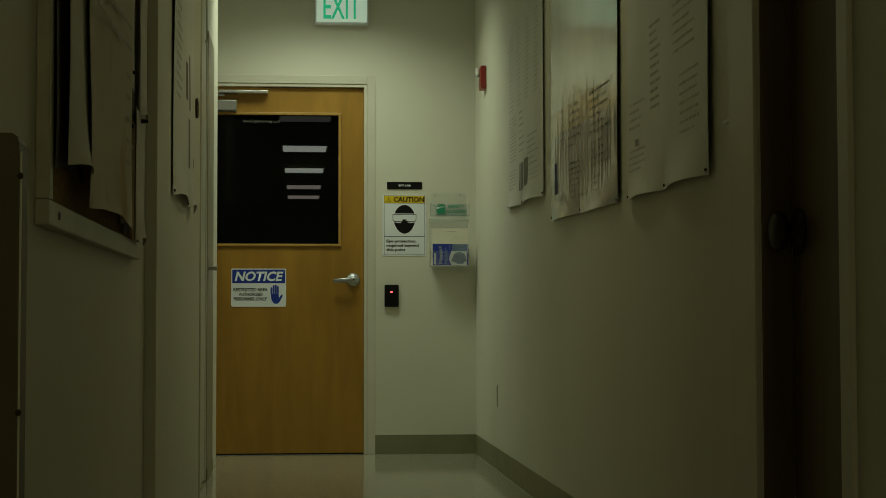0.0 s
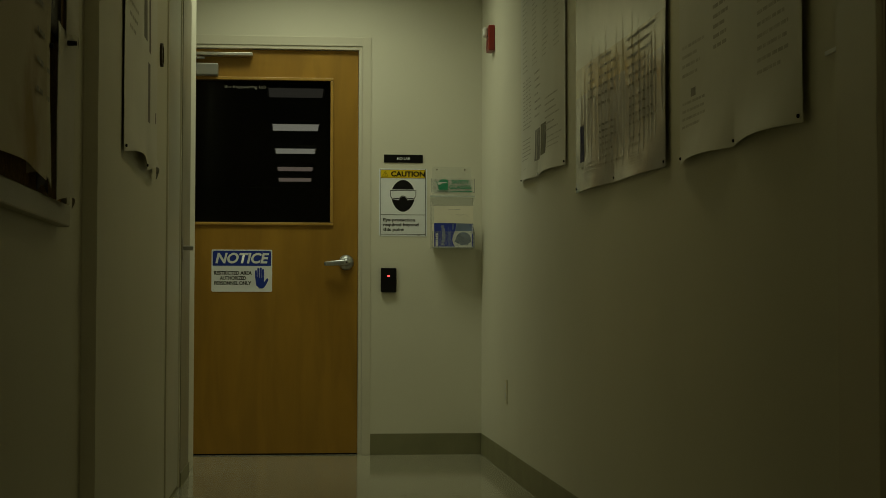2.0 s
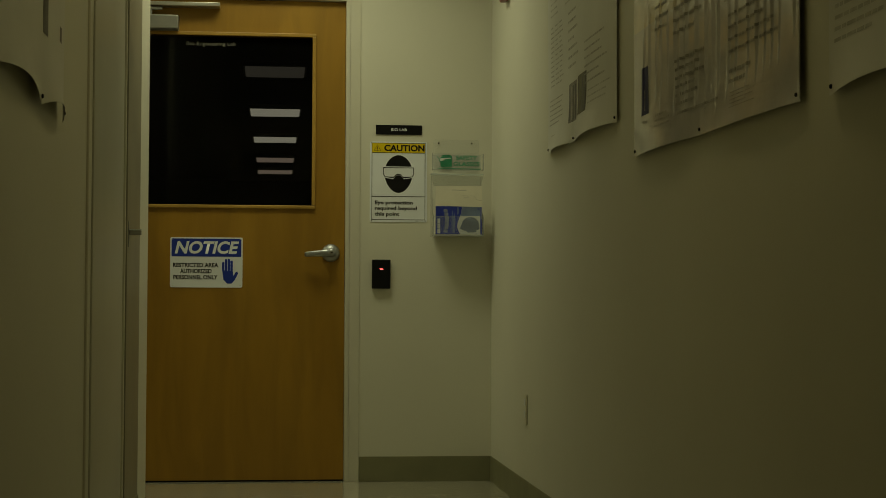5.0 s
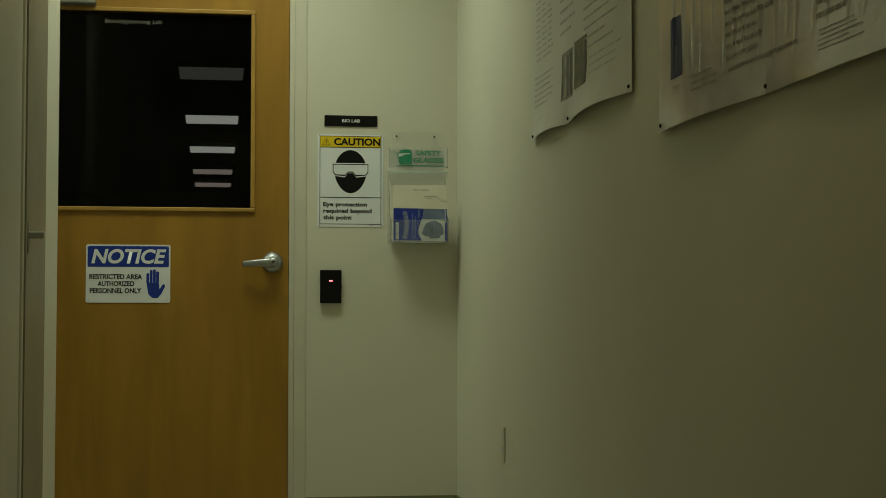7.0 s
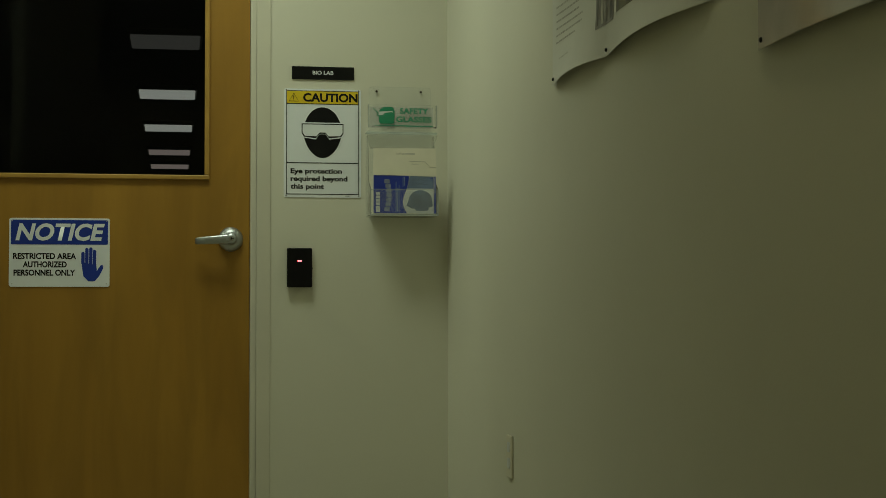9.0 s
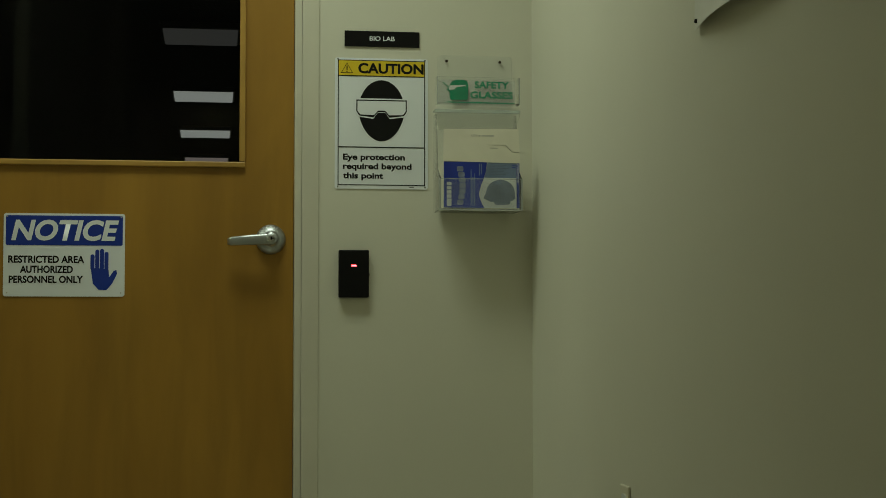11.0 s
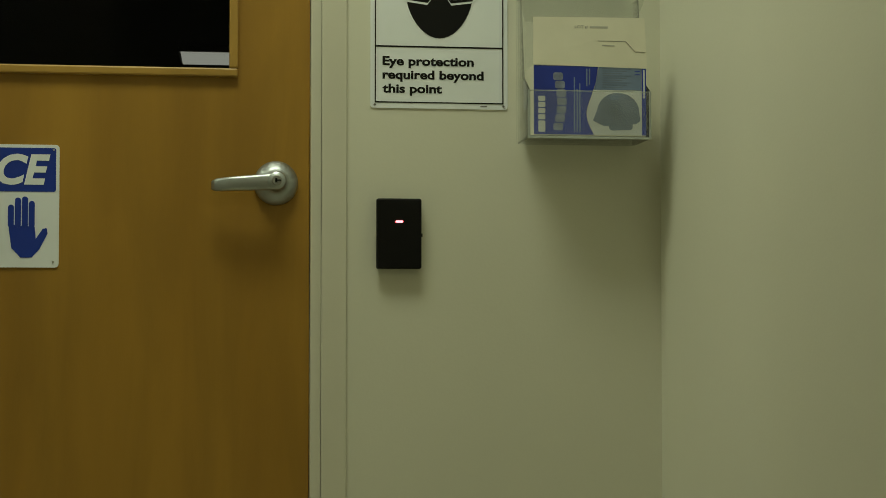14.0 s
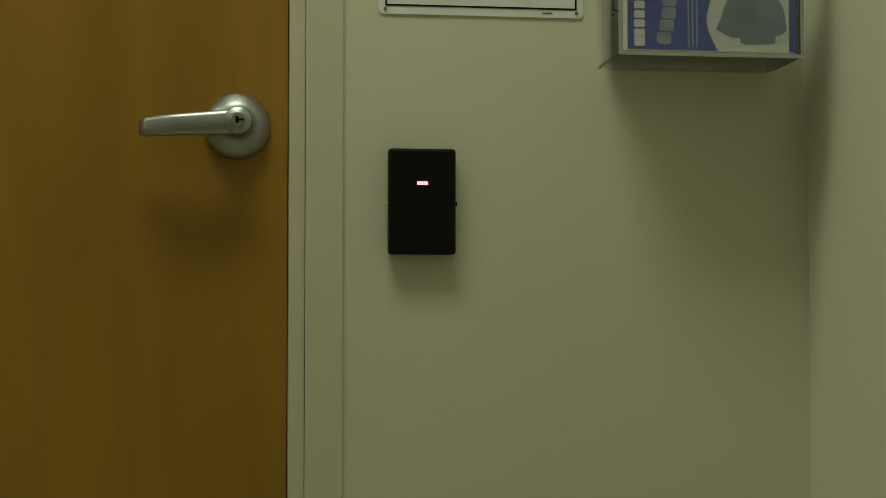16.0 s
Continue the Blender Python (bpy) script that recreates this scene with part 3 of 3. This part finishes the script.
    part("tray_edge", cubes((x0, x1, -0.1328, -0.1285, z0, z1)), ACRYLIC_EDGE, disp).visible_shadow = False

carton = thing("respirator_box", pose(0.388, -0.008, 1.090), "blue and white printed card box of respirators, flap open", "box")
part("body", cubes((-0.105, 0.103, -0.112, 0.0, 0.0, 0.128), bevel=0.0015), CREAM, carton, "card box body")
fl = bmesh.new()
v = [(-0.106, -0.1135, 0.128), (0.105, -0.1135, 0.124), (0.102, -0.108, 0.218), (-0.104, -0.106, 0.216)]
f1 = [fl.verts.new(p) for p in v]
f2 = [fl.verts.new((x, y + 0.0015, z)) for x, y, z in v]
fl.faces.new(f1), fl.faces.new(f2[::-1])
for i in range(4):
    fl.faces.new((f1[i], f2[i], f2[(i + 1) % 4], f1[(i + 1) % 4]))
bmesh.ops.recalc_face_normals(fl, faces=fl.faces[:])
flap = part("flap", fl, CREAM, carton, "cream inside of the raised flap")
line = bmesh.new()
for p, q, w in (((0.014, 0.1735), (0.066, 0.1735), 0.0004), ((0.066, 0.1735), (0.083, 0.1545), 0.0004), ((0.083, 0.1545), (0.103, 0.1545), 0.0003)):
    prism(line, [(p[0], p[1] + w), (q[0], q[1] + w), (q[0], q[1] - w), (p[0], p[1] - w)], -0.1100 - 0.062 * (0.1735 - q[1]), -0.1112 - 0.062 * (0.1735 - q[1]))
part("flap_crease", line, PRINT_MID, flap, "thin cut line in the flap")
lettering("lot_lettering", "LOT #", -0.028, -0.004, 0.1955, 0.2015, -0.1088, PRINT_MID, flap, bold=0.01)
part("lot_bar", cubes((0.000, 0.033, -0.1092, -0.1080, 0.1965, 0.2005)), PRINT_SOFT, flap, "small grey printed bar")
part("lot_bar", cubes((0.022, 0.045, -0.1116, -0.1104, 0.164, 0.1660)), PRINT_SOFT, flap)
wave = [(0.006, 0.002)] + [(0.006 - 0.014 * math.sin(math.pi * k / 8) ** 1.0 * (1 if k < 5 else 0.9), 0.002 + 0.08 * k / 8) for k in range(1, 8)] + [(0.010, 0.098), (0.014, 0.1265)]
part("blue_panel", prism(bmesh.new(), [(-0.1045, 0.002)] + wave + [(-0.1045, 0.1265)], -0.1121, -0.1128), BOX_BLUE, carton, "dark blue printed panel")
part("sky_panel", prism(bmesh.new(), [(0.0065, 0.084), (0.0945, 0.084), (0.0945, 0.1265), (0.0155, 0.1265), (0.0105, 0.098)], -0.1121, -0.1127), BOX_SKY, carton, "pale blue printed panel")
part("white_panel", prism(bmesh.new(), [(0.0075, 0.002)] + [(x + 0.0015, z) for x, z in wave[1:8]] + [(0.0065, 0.0835), (0.0945, 0.0835), (0.0945, 0.002)], -0.1121, -0.1126), PALE, carton, "white printed panel")
dome = [(0.004 + 0.0, 0.028)] + [(0.051 + 0.040 * math.cos(radians(a)), 0.036 + 0.043 * math.sin(radians(a)) ** 0.8) for a in range(172, 4, -14)] + [(0.092, 0.028), (0.084, 0.022), (0.075, 0.012), (0.04, 0.010), (0.02, 0.02)]
part("product_picture", prism(bmesh.new(), dome, -0.1126, -0.1131), BOX_GREY, carton, "grey-blue dome picture")
for x0, x1, z0, z1 in ((0.025, 0.034, 0.009, 0.018), (0.078, 0.089, 0.016, 0.022)):
    part("picture_tab", cubes((x0, x1, -0.1134, -0.1131, z0, z1)), PALE, carton)
part("picture_valve", prism(bmesh.new(), rounded(0.036, 0.054, 0.066, 0.0745, 0.003), -0.1131, -0.1134), BOX_SKY, carton)
for k in range(6):
    z0 = 0.006 + 0.0112 * k
    part("brand_bar", plate(-0.0965, -0.0835, z0, z0 + (0.0122 if k == 0 else 0.0092), -0.1128, -0.1133, 0.0022), PALE, carton, "white printed block")
for k in range(7):
    z0, dx = 0.009 + 0.0152 * k, 0.007 * math.sin(math.pi * k / 6) - 0.003
    part("model_bar", plate(-0.066 + dx, -0.048 + dx, z0, z0 + 0.0140, -0.1128, -0.1132, 0.004), BOX_PALE, carton, "pale blue printed block")
for x, z0, z1 in ((-0.031, 0.006, 0.106), (-0.026, 0.006, 0.085), (-0.021, 0.006, 0.095), (-0.008, 0.09, 0.122), (-0.003, 0.093, 0.122)):
    part("text_bar", cubes((x, x + 0.0022, -0.1132, -0.1128, z0, z1)), BOX_SKY, carton)
for k in range(9):
    part("text_bar", cubes((0.022, 0.075 - 0.008 * (k % 3), -0.1131, -0.1127, 0.122 - 0.0042 * k, 0.1232 - 0.0042 * k)), BOX_GREY, carton)
for z in (0.112, 0.118):
    part("text_bar", cubes((0.082, 0.092, -0.1131, -0.1127, z, z + 0.0015)), BOX_BLUE, carton)
part("side_print", cubes((0.0952, 0.1032, -0.1128, -0.1121, 0.002, 0.1265)), BOX_BLUE, carton, "dark blue edge strip")
part("side_bar", cubes((0.098, 0.1005, -0.1132, -0.1128, 0.07, 0.122)), PALE, carton)

# ---- exit sign, fire alarm, outlet ----
ex = thing("exit_sign", pose(-0.2455, 0.0, 2.513), "lit white exit sign with green letters above the door", "exit sign")
part("housing", cubes((-0.158, 0.158, -0.055, 0.0, 0.0, 0.205), bevel=0.006), WHITE_SIGN, ex)
part("face", plate(-0.148, 0.148, 0.012, 0.193, -0.055, -0.0565, 0.004), EXIT_FACE, ex, "glowing pale green face")
lettering("lettering", "EXIT", -0.108, 0.108, 0.030, 0.172, -0.0565, EXIT_INK, ex, bold=0.012)

al = thing("fire_alarm", pose(XR, -0.52, 2.065, 0, 0, -90), "red wall-mounted fire alarm with a clear strobe", "fire alarm")
part("body", cubes((-0.055, 0.055, -0.032, 0.0, 0.0, 0.130), bevel=0.006), RED, al)
part("horn_grille", cubes(*[(-0.04, 0.04, -0.0345, -0.032, 0.016 + 0.010 * k, 0.021 + 0.010 * k) for k in range(5)]), RED, al)
part("strobe", cubes((-0.028, 0.028, -0.056, -0.032, 0.074, 0.122), bevel=0.009), LENS, al, "clear white strobe lens")

out = thing("outlet_plate", pose(XR, -1.02, 0.315, 0, 0, -90), "cream wall outlet cover plate low on the wall", "outlet")
part("plate", cubes((-0.035, 0.035, -0.006, 0.0, 0.0, 0.116), bevel=0.0025), PLATE, out)
for z in (0.026, 0.070):
    part("socket", plate(-0.017, 0.017, z, z + 0.028, -0.006, -0.0075, 0.008), PALE, out)


# ---- posters ----
class Sheet:
    """A hanging sheet of paper, pinned along its lower edge; depth(u, v) is how far it stands off the wall."""

    def __init__(self, w, h, pins, seed, curl=0.03, lift=0.022, wrinkle=0.0, slope=0.0):
        self.w, self.h, self.pins, self.curl, self.lift, self.wrinkle, self.slope = w, h, pins, curl, lift, wrinkle, slope
        r = random.Random(seed)
        self.folds = [(0.10 + (k + 0.7 * r.random()) * (w - 0.12) / 20, r.uniform(0.005, 0.010), r.uniform(0.4, 1.0), r.uniform(0.03, 0.14) * h, r.uniform(0.36, 0.56) * h) for k in range(20)]
        self.ph = r.random() * 6

    def gap(self, x):
        for a, b in zip(self.pins, self.pins[1:]):
            if a <= x <= b:
                return math.sin(math.pi * (x - a) / (b - a))
        return 0.6

    def at(self, x, z, off=0.0):
        g = self.gap(x)
        k = max(0.0, 1 - z / 0.16)
        d = 0.006 + self.curl * g * k * k + 0.004 * math.sin(5 * x + self.ph) * math.sin(3 * z + 1) ** 2 + 0.004
        for fx, fw, fa, z0, z1 in self.folds:
            if self.wrinkle and z0 < z < z1:
                s = math.sin(math.pi * (z - z0) / (z1 - z0))
                d += self.wrinkle * fa * s * math.exp(-((x - fx - 0.02 * math.sin(7 * z)) / fw) ** 2)
        zz = z + self.lift * g * k * k + self.slope * x
        return (x, -(d + off), zz)

    def mesh(self, nx=64, nz=40):
        bm = bmesh.new()
        for back in (0, 1):
            g = [[bm.verts.new(self.at(self.w * i / nx, self.h * (j / nz) ** 1.4, -0.0012 * back)) for i in range(nx + 1)] for j in range(nz + 1)]
            for j in range(nz):
                for i in range(nx):
                    f = (g[j][i], g[j][i + 1], g[j + 1][i + 1], g[j + 1][i])
                    bm.faces.new(f if not back else f[::-1])
        return bm

    def patch(self, bm, x0, x1, z0, z1, off=0.0006):
        n = max(1, int((x1 - x0) / (0.0045 if self.wrinkle else 0.02)))
        m = max(1, int((z1 - z0) / (0.02 if self.wrinkle else 0.04)))
        g = [[bm.verts.new(self.at(x0 + (x1 - x0) * i / n, z0 + (z1 - z0) * j / m, off)) for i in range(n + 1)] for j in range(m + 1)]
        for j in range(m):
            for i in range(n):
                bm.faces.new((g[j][i], g[j][i + 1], g[j + 1][i + 1], g[j + 1][i]))
        return bm

    def lines(self, root, m, x0, x1, z0, z1, pitch, thick, rng, off=0.0006):
        z = z1
        while z > z0 + thick:
            bar, x, end = bmesh.new(), x0, x0 + (x1 - x0) * rng.uniform(0.6, 1.0)
            while x < end - 0.01:
                w = min(end - x, thick * rng.uniform(2.0, 6.0))
                self.patch(bar, x, x + w, z - thick, z, off)
                x += w + thick * rng.uniform(0.5, 0.9)
            part("text_bar", bar, m, root)
            z -= pitch


def pins_of(sheet, root, top=True):
    for x in sheet.pins:
        p = sheet.at(min(max(x, 0.018), sheet.w - 0.018), 0.014)
        part("pin", turned(bmesh.new(), p[0], p[2], [(0.0042, p[1] + 0.001), (0.0042, p[1] - 0.002), (0.0032, p[1] - 0.004)], 10), BLACK, root, "black push pin")


rng = random.Random(5)
# first poster, nearest the corner
root = thing("poster", pose(XR, -1.56, 1.312, 0, 0, -90), "matt printed poster with curling lower edge pinned to the wall", "poster", "posters on the corridor wall")
s = Sheet(1.157, 0.92, (0.0, 0.50, 1.157), 3, curl=0.02, lift=0.006, slope=-0.014)
part("sheet", s.mesh(), POSTER, root, smooth=True)
for c in range(4):
    s.lines(root, PRINT_FAINT, 0.06 + 0.28 * c, 0.21 + 0.28 * c, 0.46, 0.84, 0.021, 0.006, rng)
for x0 in (0.06, 0.145, 0.225):
    s.lines(root, PRINT_SOFT, x0, x0 + 0.075, 0.225, 0.44, 0.017, 0.005, rng)
s.lines(root, PRINT_SOFT, 0.40, 0.60, 0.235, 0.44, 0.030, 0.008, rng)
s.lines(root, PRINT_SOFT, 0.70, 1.05, 0.16, 0.30, 0.026, 0.006, rng)
s.lines(root, PRINT_FAINT, 0.76, 1.10, 0.075, 0.14, 0.020, 0.005, rng)
s.lines(root, PRINT_SOFT, 0.04, 0.30, 0.09, 0.185, 0.017, 0.0045, rng)
s.lines(root, PRINT_FAINT, 0.08, 0.24, 0.045, 0.056, 0.02, 0.004, rng)
for x0, x1, z0, z1, dark in ((0.415, 0.565, 0.068, 0.198, 0), (0.586, 0.737, 0.078, 0.205, 1)):
    pic = part("picture", s.patch(bmesh.new(), x0, x1, z0, z1), PRINT_OLIVE if dark else PRINT_MID, root, "dark printed picture")
    for g, w, m in ((0.012, 0.012, PRINT), (0.045, 0.02, PRINT_SOFT), (0.080, 0.015, PRINT), (0.118, 0.02, PRINT)):
        if not dark or m is PRINT:
            part("picture_streak", s.patch(bmesh.new(), x0 + g, x0 + g + w, z0 + 0.006, z1 - 0.012, 0.0012), m, root)
pins_of(s, root)
# second, laminated and creased
root = thing("poster", pose(XR, -2.945, 1.173, 0, 0, -90), "creased glossy laminated poster with grey and tan print", "poster", "posters on the corridor wall")
s = Sheet(1.375, 0.95, (0.0, 0.665, 1.375), 8, curl=0.011, lift=0.0, wrinkle=0.008, slope=-0.018)
part("sheet", s.mesh(420, 60), LAMINATE, root, smooth=True)
part("print_field", s.patch(bmesh.new(), 0.002, 1.373, 0.001, 0.33, 0.0008), PRINT_MAUVE, root, "mauve-grey printed field")
part("print_field", s.patch(bmesh.new(), 0.004, 1.371, 0.3302, 0.43, 0.0008), PRINT_TAN, root, "tan printed band")
for x0, x1, z0, z1, pitch, thick in ((0.465, 0.73, 0.085, 0.20, 0.021, 0.007), (0.46, 0.74, 0.235, 0.42, 0.030, 0.008), (0.90, 1.10, 0.075, 0.12, 0.022, 0.008), (0.90, 1.28, 0.14, 0.24, 0.026, 0.006), (0.86, 1.30, 0.27, 0.42, 0.028, 0.008),
                                    (0.915, 1.12, 0.030, 0.070, 0.008, 0.0022), (0.255, 0.42, 0.055, 0.088, 0.0135, 0.005), (0.25, 0.40, 0.30, 0.42, 0.028, 0.007)):
    s.lines(root, PRINT_MID, x0, x1, z0, z1, pitch, thick, rng, 0.0018)
part("text_bar", s.patch(bmesh.new(), 0.48, 0.82, 0.066, 0.072, 0.0018), PRINT_MID, root)
part("picture", s.patch(bmesh.new(), 0.102, 0.191, 0.100, 0.225, 0.0018), PRINT_BLUE, root, "navy printed block")
part("picture_streak", s.patch(bmesh.new(), 0.143, 0.149, 0.11, 0.165, 0.0026), PRINT_MID, root)
part("picture_streak", s.patch(bmesh.new(), 0.120, 0.165, 0.078, 0.084, 0.0026), PRINT_SOFT, root)
pins_of(s, root)
# third, beside the closet
root = thing("poster", pose(XR, -4.47, 1.138, 0, 0, -90), "matt printed poster with curling lower edge near the closet", "poster", "posters on the corridor wall")
s = Sheet(1.01, 0.95, (0.0, 0.50, 1.01), 12, curl=0.026, lift=0.005, slope=-0.006)
part("sheet", s.mesh(), POSTER, root, smooth=True)
s.lines(root, PRINT_SOFT, 0.32, 0.46, 0.25, 0.50, 0.024, 0.009, rng)
s.lines(root, PRINT_FAINT, 0.03, 0.25, 0.21, 0.30, 0.024, 0.008, rng)
s.lines(root, PRINT_FAINT, 0.03, 0.30, 0.085, 0.155, 0.020, 0.007, rng)
s.lines(root, PRINT_FAINT, 0.70, 0.93, 0.11, 0.30, 0.026, 0.008, rng)
s.lines(root, PRINT_FAINT, 0.62, 0.92, 0.36, 0.66, 0.026, 0.008, rng)
part("picture", s.patch(bmesh.new(), 0.11, 0.155, 0.163, 0.184), PRINT_MID, root, "small grey printed square")
pins_of(s, root)
# left wall poster
root = thing("poster", pose(XL, -4.76, 1.13, 0, 0, 90), "narrow printed poster with torn curling lower edge", "poster", "posters on the corridor wall")
s = Sheet(0.82, 1.0, (0.0, 0.52, 0.82), 21, curl=0.018, lift=0.02)
part("sheet", s.mesh(), POSTER, root, smooth=True)
for x0, x1, z0, z1 in ((0.52, 0.58, 0.13, 0.29), (0.42, 0.50, 0.34, 0.46), (0.55, 0.60, 0.32, 0.5), (0.74, 0.77, 0.15, 0.18)):
    part("picture", s.patch(bmesh.new(), x0, x1, z0, z1), PRINT, root, "grey printed picture")
s.lines(root, PRINT_SOFT, 0.1, 0.3, 0.3, 0.8, 0.03, 0.009, rng)
pins_of(s, root)

# ---- notice board ----
BL, BY, BZ = 1.39, -6.93, 0.914
nb = thing("notice_board", pose(XN, BY, BZ, 0, 0, 90), "framed cork notice board on the corridor wall", "notice board")
part("cork_panel", cubes((0.03, BL - 0.03, -0.012, 0.0, 0.03, 1.19)), CORK, nb, "brown cork")
part("frame_rail", cubes((0.0, BL, -0.022, 0.0, 0.0, 0.04), bevel=0.003), RAIL, nb, "pale painted rail")
part("frame_rail", cubes((0.0, BL, -0.022, 0.0, 1.18, 1.22), bevel=0.003), RAIL, nb)
part("frame_stile", cubes((0.0, 0.04, -0.022, 0.0, 0.04, 1.18), bevel=0.003), RAIL, nb)
part("frame_stile", cubes((BL - 0.04, BL, -0.022, 0.0, 0.04, 1.18), bevel=0.003), RAIL, nb)
part("corner_screw", disc(bmesh.new(), 0.10, 0.02, 0.006, 0.006, -0.022, -0.024, 12), PRINT, nb)


def paper(x0, x1, z0, z1, m, seed, tilt, label, out=0.016, curl=0.012, text=True):
    x0, x1 = x0 * 0.993, x1 * 0.993
    root = thing("paper_sheet", pose(XN + 0.004, BY + x0, BZ + z0, 0, tilt, 90), label, "paper", "papers on the notice board")
    s = Sheet(x1 - x0, z1 - z0, (0.0, x1 - x0), seed, curl=curl, lift=0.012)
    bm = s.mesh(24, 24)
    for v in bm.verts:
        v.co.y -= out + 0.006 * noise.noise(Vector((v.co.x * 6 + seed, 0, v.co.z * 4)))
    part("sheet", bm, m, root, smooth=True)
    if text:
        s.lines(root, PRINT_SOFT, 0.03, x1 - x0 - 0.04, (z1 - z0) * 0.3, (z1 - z0) * 0.9, 0.045, 0.008, random.Random(seed), out + 0.008)
    p = s.at((x1 - x0) / 2, z1 - z0 - 0.02)
    part("pin", turned(bmesh.new(), p[0], p[2], [(0.005, p[1] - out), (0.004, p[1] - out - 0.012), (0.004, p[1] - out - 0.016)], 10), BLACK, root)
    return root, s, out


# sheets 30, 37 and 38 are no papers: they paint the shadow gaps
paper(0.03, 0.34, 0.09, 1.13, GAP_SHADE, 30, 0, "dark sheet standing for the shadow gap beside the long paper", 0.010, 0.0, False)
paper(0.085, 0.37, 0.10, 1.12, PAPER, 31, 0.6, "long printed paper curling at its lower edge", 0.022, 0.02)
paper(0.28, 0.93, 0.045, 1.10, PAPER_B, 32, -0.4, "large yellowed paper with a brown stain on the board", 0.034, 0.008)
paper(0.88, 1.05, 0.34, 1.12, PAPER, 33, 0.4, "narrow white paper strip on the notice board", 0.026, 0.010, False)
paper(1.00, 1.22, 0.30, 1.12, GAP_SHADE, 37, 0, "dark sheet standing for the shadow gap between white papers", 0.012, 0.0, False)
paper(0.80, 1.06, 0.05, 0.40, PAPER_B, 34, 0.8, "brownish printed paper low on the notice board", 0.026, 0.008)
paper(1.00, 1.12, 0.04, 0.30, GAP_SHADE, 38, 0, "dark strip standing for the shadow gap by the curled paper", 0.012, 0.0, False)
paper(1.10, 1.34, 0.03, 0.33, PAPER, 35, 0.0, "curled glossy paper at the edge of the board", 0.026, 0.012, False)
paper(1.20, 1.37, 0.32, 1.14, PAPER, 36, -0.8, "white paper curling off the edge of the board", 0.026, 0.012, False)

# ---- closet door in the right wall ----
cd = thing("door_2", pose(XR, RDY1, 0.0, 0, 0, -90), "closed dark-stained closet door with a bronze knob", "door")
tagged(cd, kind="structure")
part("leaf", cubes((0.012, 0.561, 0.0725, 0.115, -0.004, 2.095), bevel=0.002), DARK_WOOD, cd, "dark stained wooden leaf")
part("knob", turned(bmesh.new(), 0.065, 0.965, [(0.050, 0.072), (0.050, 0.066), (0.018, 0.060), (0.018, 0.045), (0.040, 0.036), (0.045, 0.022), (0.036, 0.010), (0.010, 0.006)], 24), BRASS, cd, "dull bronze knob", smooth=True)
structure("door_frame_closet", cubes((XR - 0.012, XR, RDY1, RDY1 + 0.205, -0.012, 2.16), (XR - 0.012, XR, RDY0 - 0.06, RDY0, -0.012, 2.16), (XR - 0.012, XR, RDY0, RDY1, 2.1, 2.16), bevel=0.002), FRAME_PAINT, "cream painted casing round the closet door", "door frame")
tape = thing("tape_scrap", pose(XR, -5.585, 1.246, 0, 0, -90), "scrap of pale tape stuck on the wall", "tape")
part("strip", cubes((0.0, 0.07, -0.004, 0.0, 0.0, 0.008)), WHITE_SIGN, tape)

# ---- recess door on the left, latch plate, hook ----
rd = thing("door_3", pose(XD, -2.52, 0.0, 0, 0, 90), "closed cream painted side door in the wall recess", "door")
tagged(rd, kind="structure")
part("leaf", cubes((0.03, 0.93, -0.006, 0.0, 0.008, 2.12), bevel=0.002), SIDE_PAINT, rd)
part("edge_bead", cubes((0.945, 0.965, -0.012, 0.0, 0.0, 2.14), bevel=0.003), FRAME_PAINT, rd)
lp = thing("door_latch", pose(XP + 0.005, -1.45, 1.012, 0, 0, 90), "small steel latch bar sticking out of the taupe jamb", "latch")
part("plate", plate(-0.02, 0.02, -0.035, 0.055, 0.0, -0.003, 0.004), CLOSER, lp)
part("bar", cubes((-0.014, 0.014, -0.045, -0.003, 0.006, 0.022), bevel=0.003), CLOSER, lp)
part("lip", cubes((-0.014, 0.014, -0.047, -0.004, 0.0222, 0.0262), bevel=0.001), WHITE_SIGN, lp, "pale upper edge")

hk = thing("wall_ring", pose(XL, -3.69, 1.524, 0, 0, 90), "dark oval ring fixed to the painted wall", "ring")
rg = bmesh.new()
for k in range(24):
    a0, a1 = radians(15 * k), radians(15 * k + 15)
    prism(rg, [(0.034 * math.cos(a0), 0.036 * math.sin(a0)), (0.034 * math.cos(a1), 0.036 * math.sin(a1)), (0.026 * math.cos(a1), 0.028 * math.sin(a1)), (0.026 * math.cos(a0), 0.028 * math.sin(a0))], 0.0, -0.008)
part("ring", rg, BRASS, hk)
structure("trim_corner", cubes((XL - 0.02, XL + 0.006, EDGE - 0.02, EDGE + 0.004, 0.1, 2.5), bevel=0.003), FRAME_PAINT, "cream corner guard on the wall edge", "trim")

# ---- short post against the left wall ----
cb = thing("wall_post", pose(XN, -7.44, -0.012), "short dark metal post with rounded top against the wall", "post")
part("post", prism(bmesh.new(), [(0.0, 0.0), (0.065, 0.0), (0.065, 0.995), (0.062, 1.003), (0.056, 1.007), (0.0, 1.007)], 0.06, 0.0), CABINET, cb)
for z in (0.955, 0.67):
    part("bolt", turned(bmesh.new(), 0.0665, z, [(0.004, 0.004), (0.004, -0.0015), (0.003, -0.003)], 12), BRASS, cb)
part("edge_strip", cubes((0.0652, 0.0670, 0.004, 0.009, 0.0, 0.985)), FRAME_PAINT, cb, "thin pale edge strip")
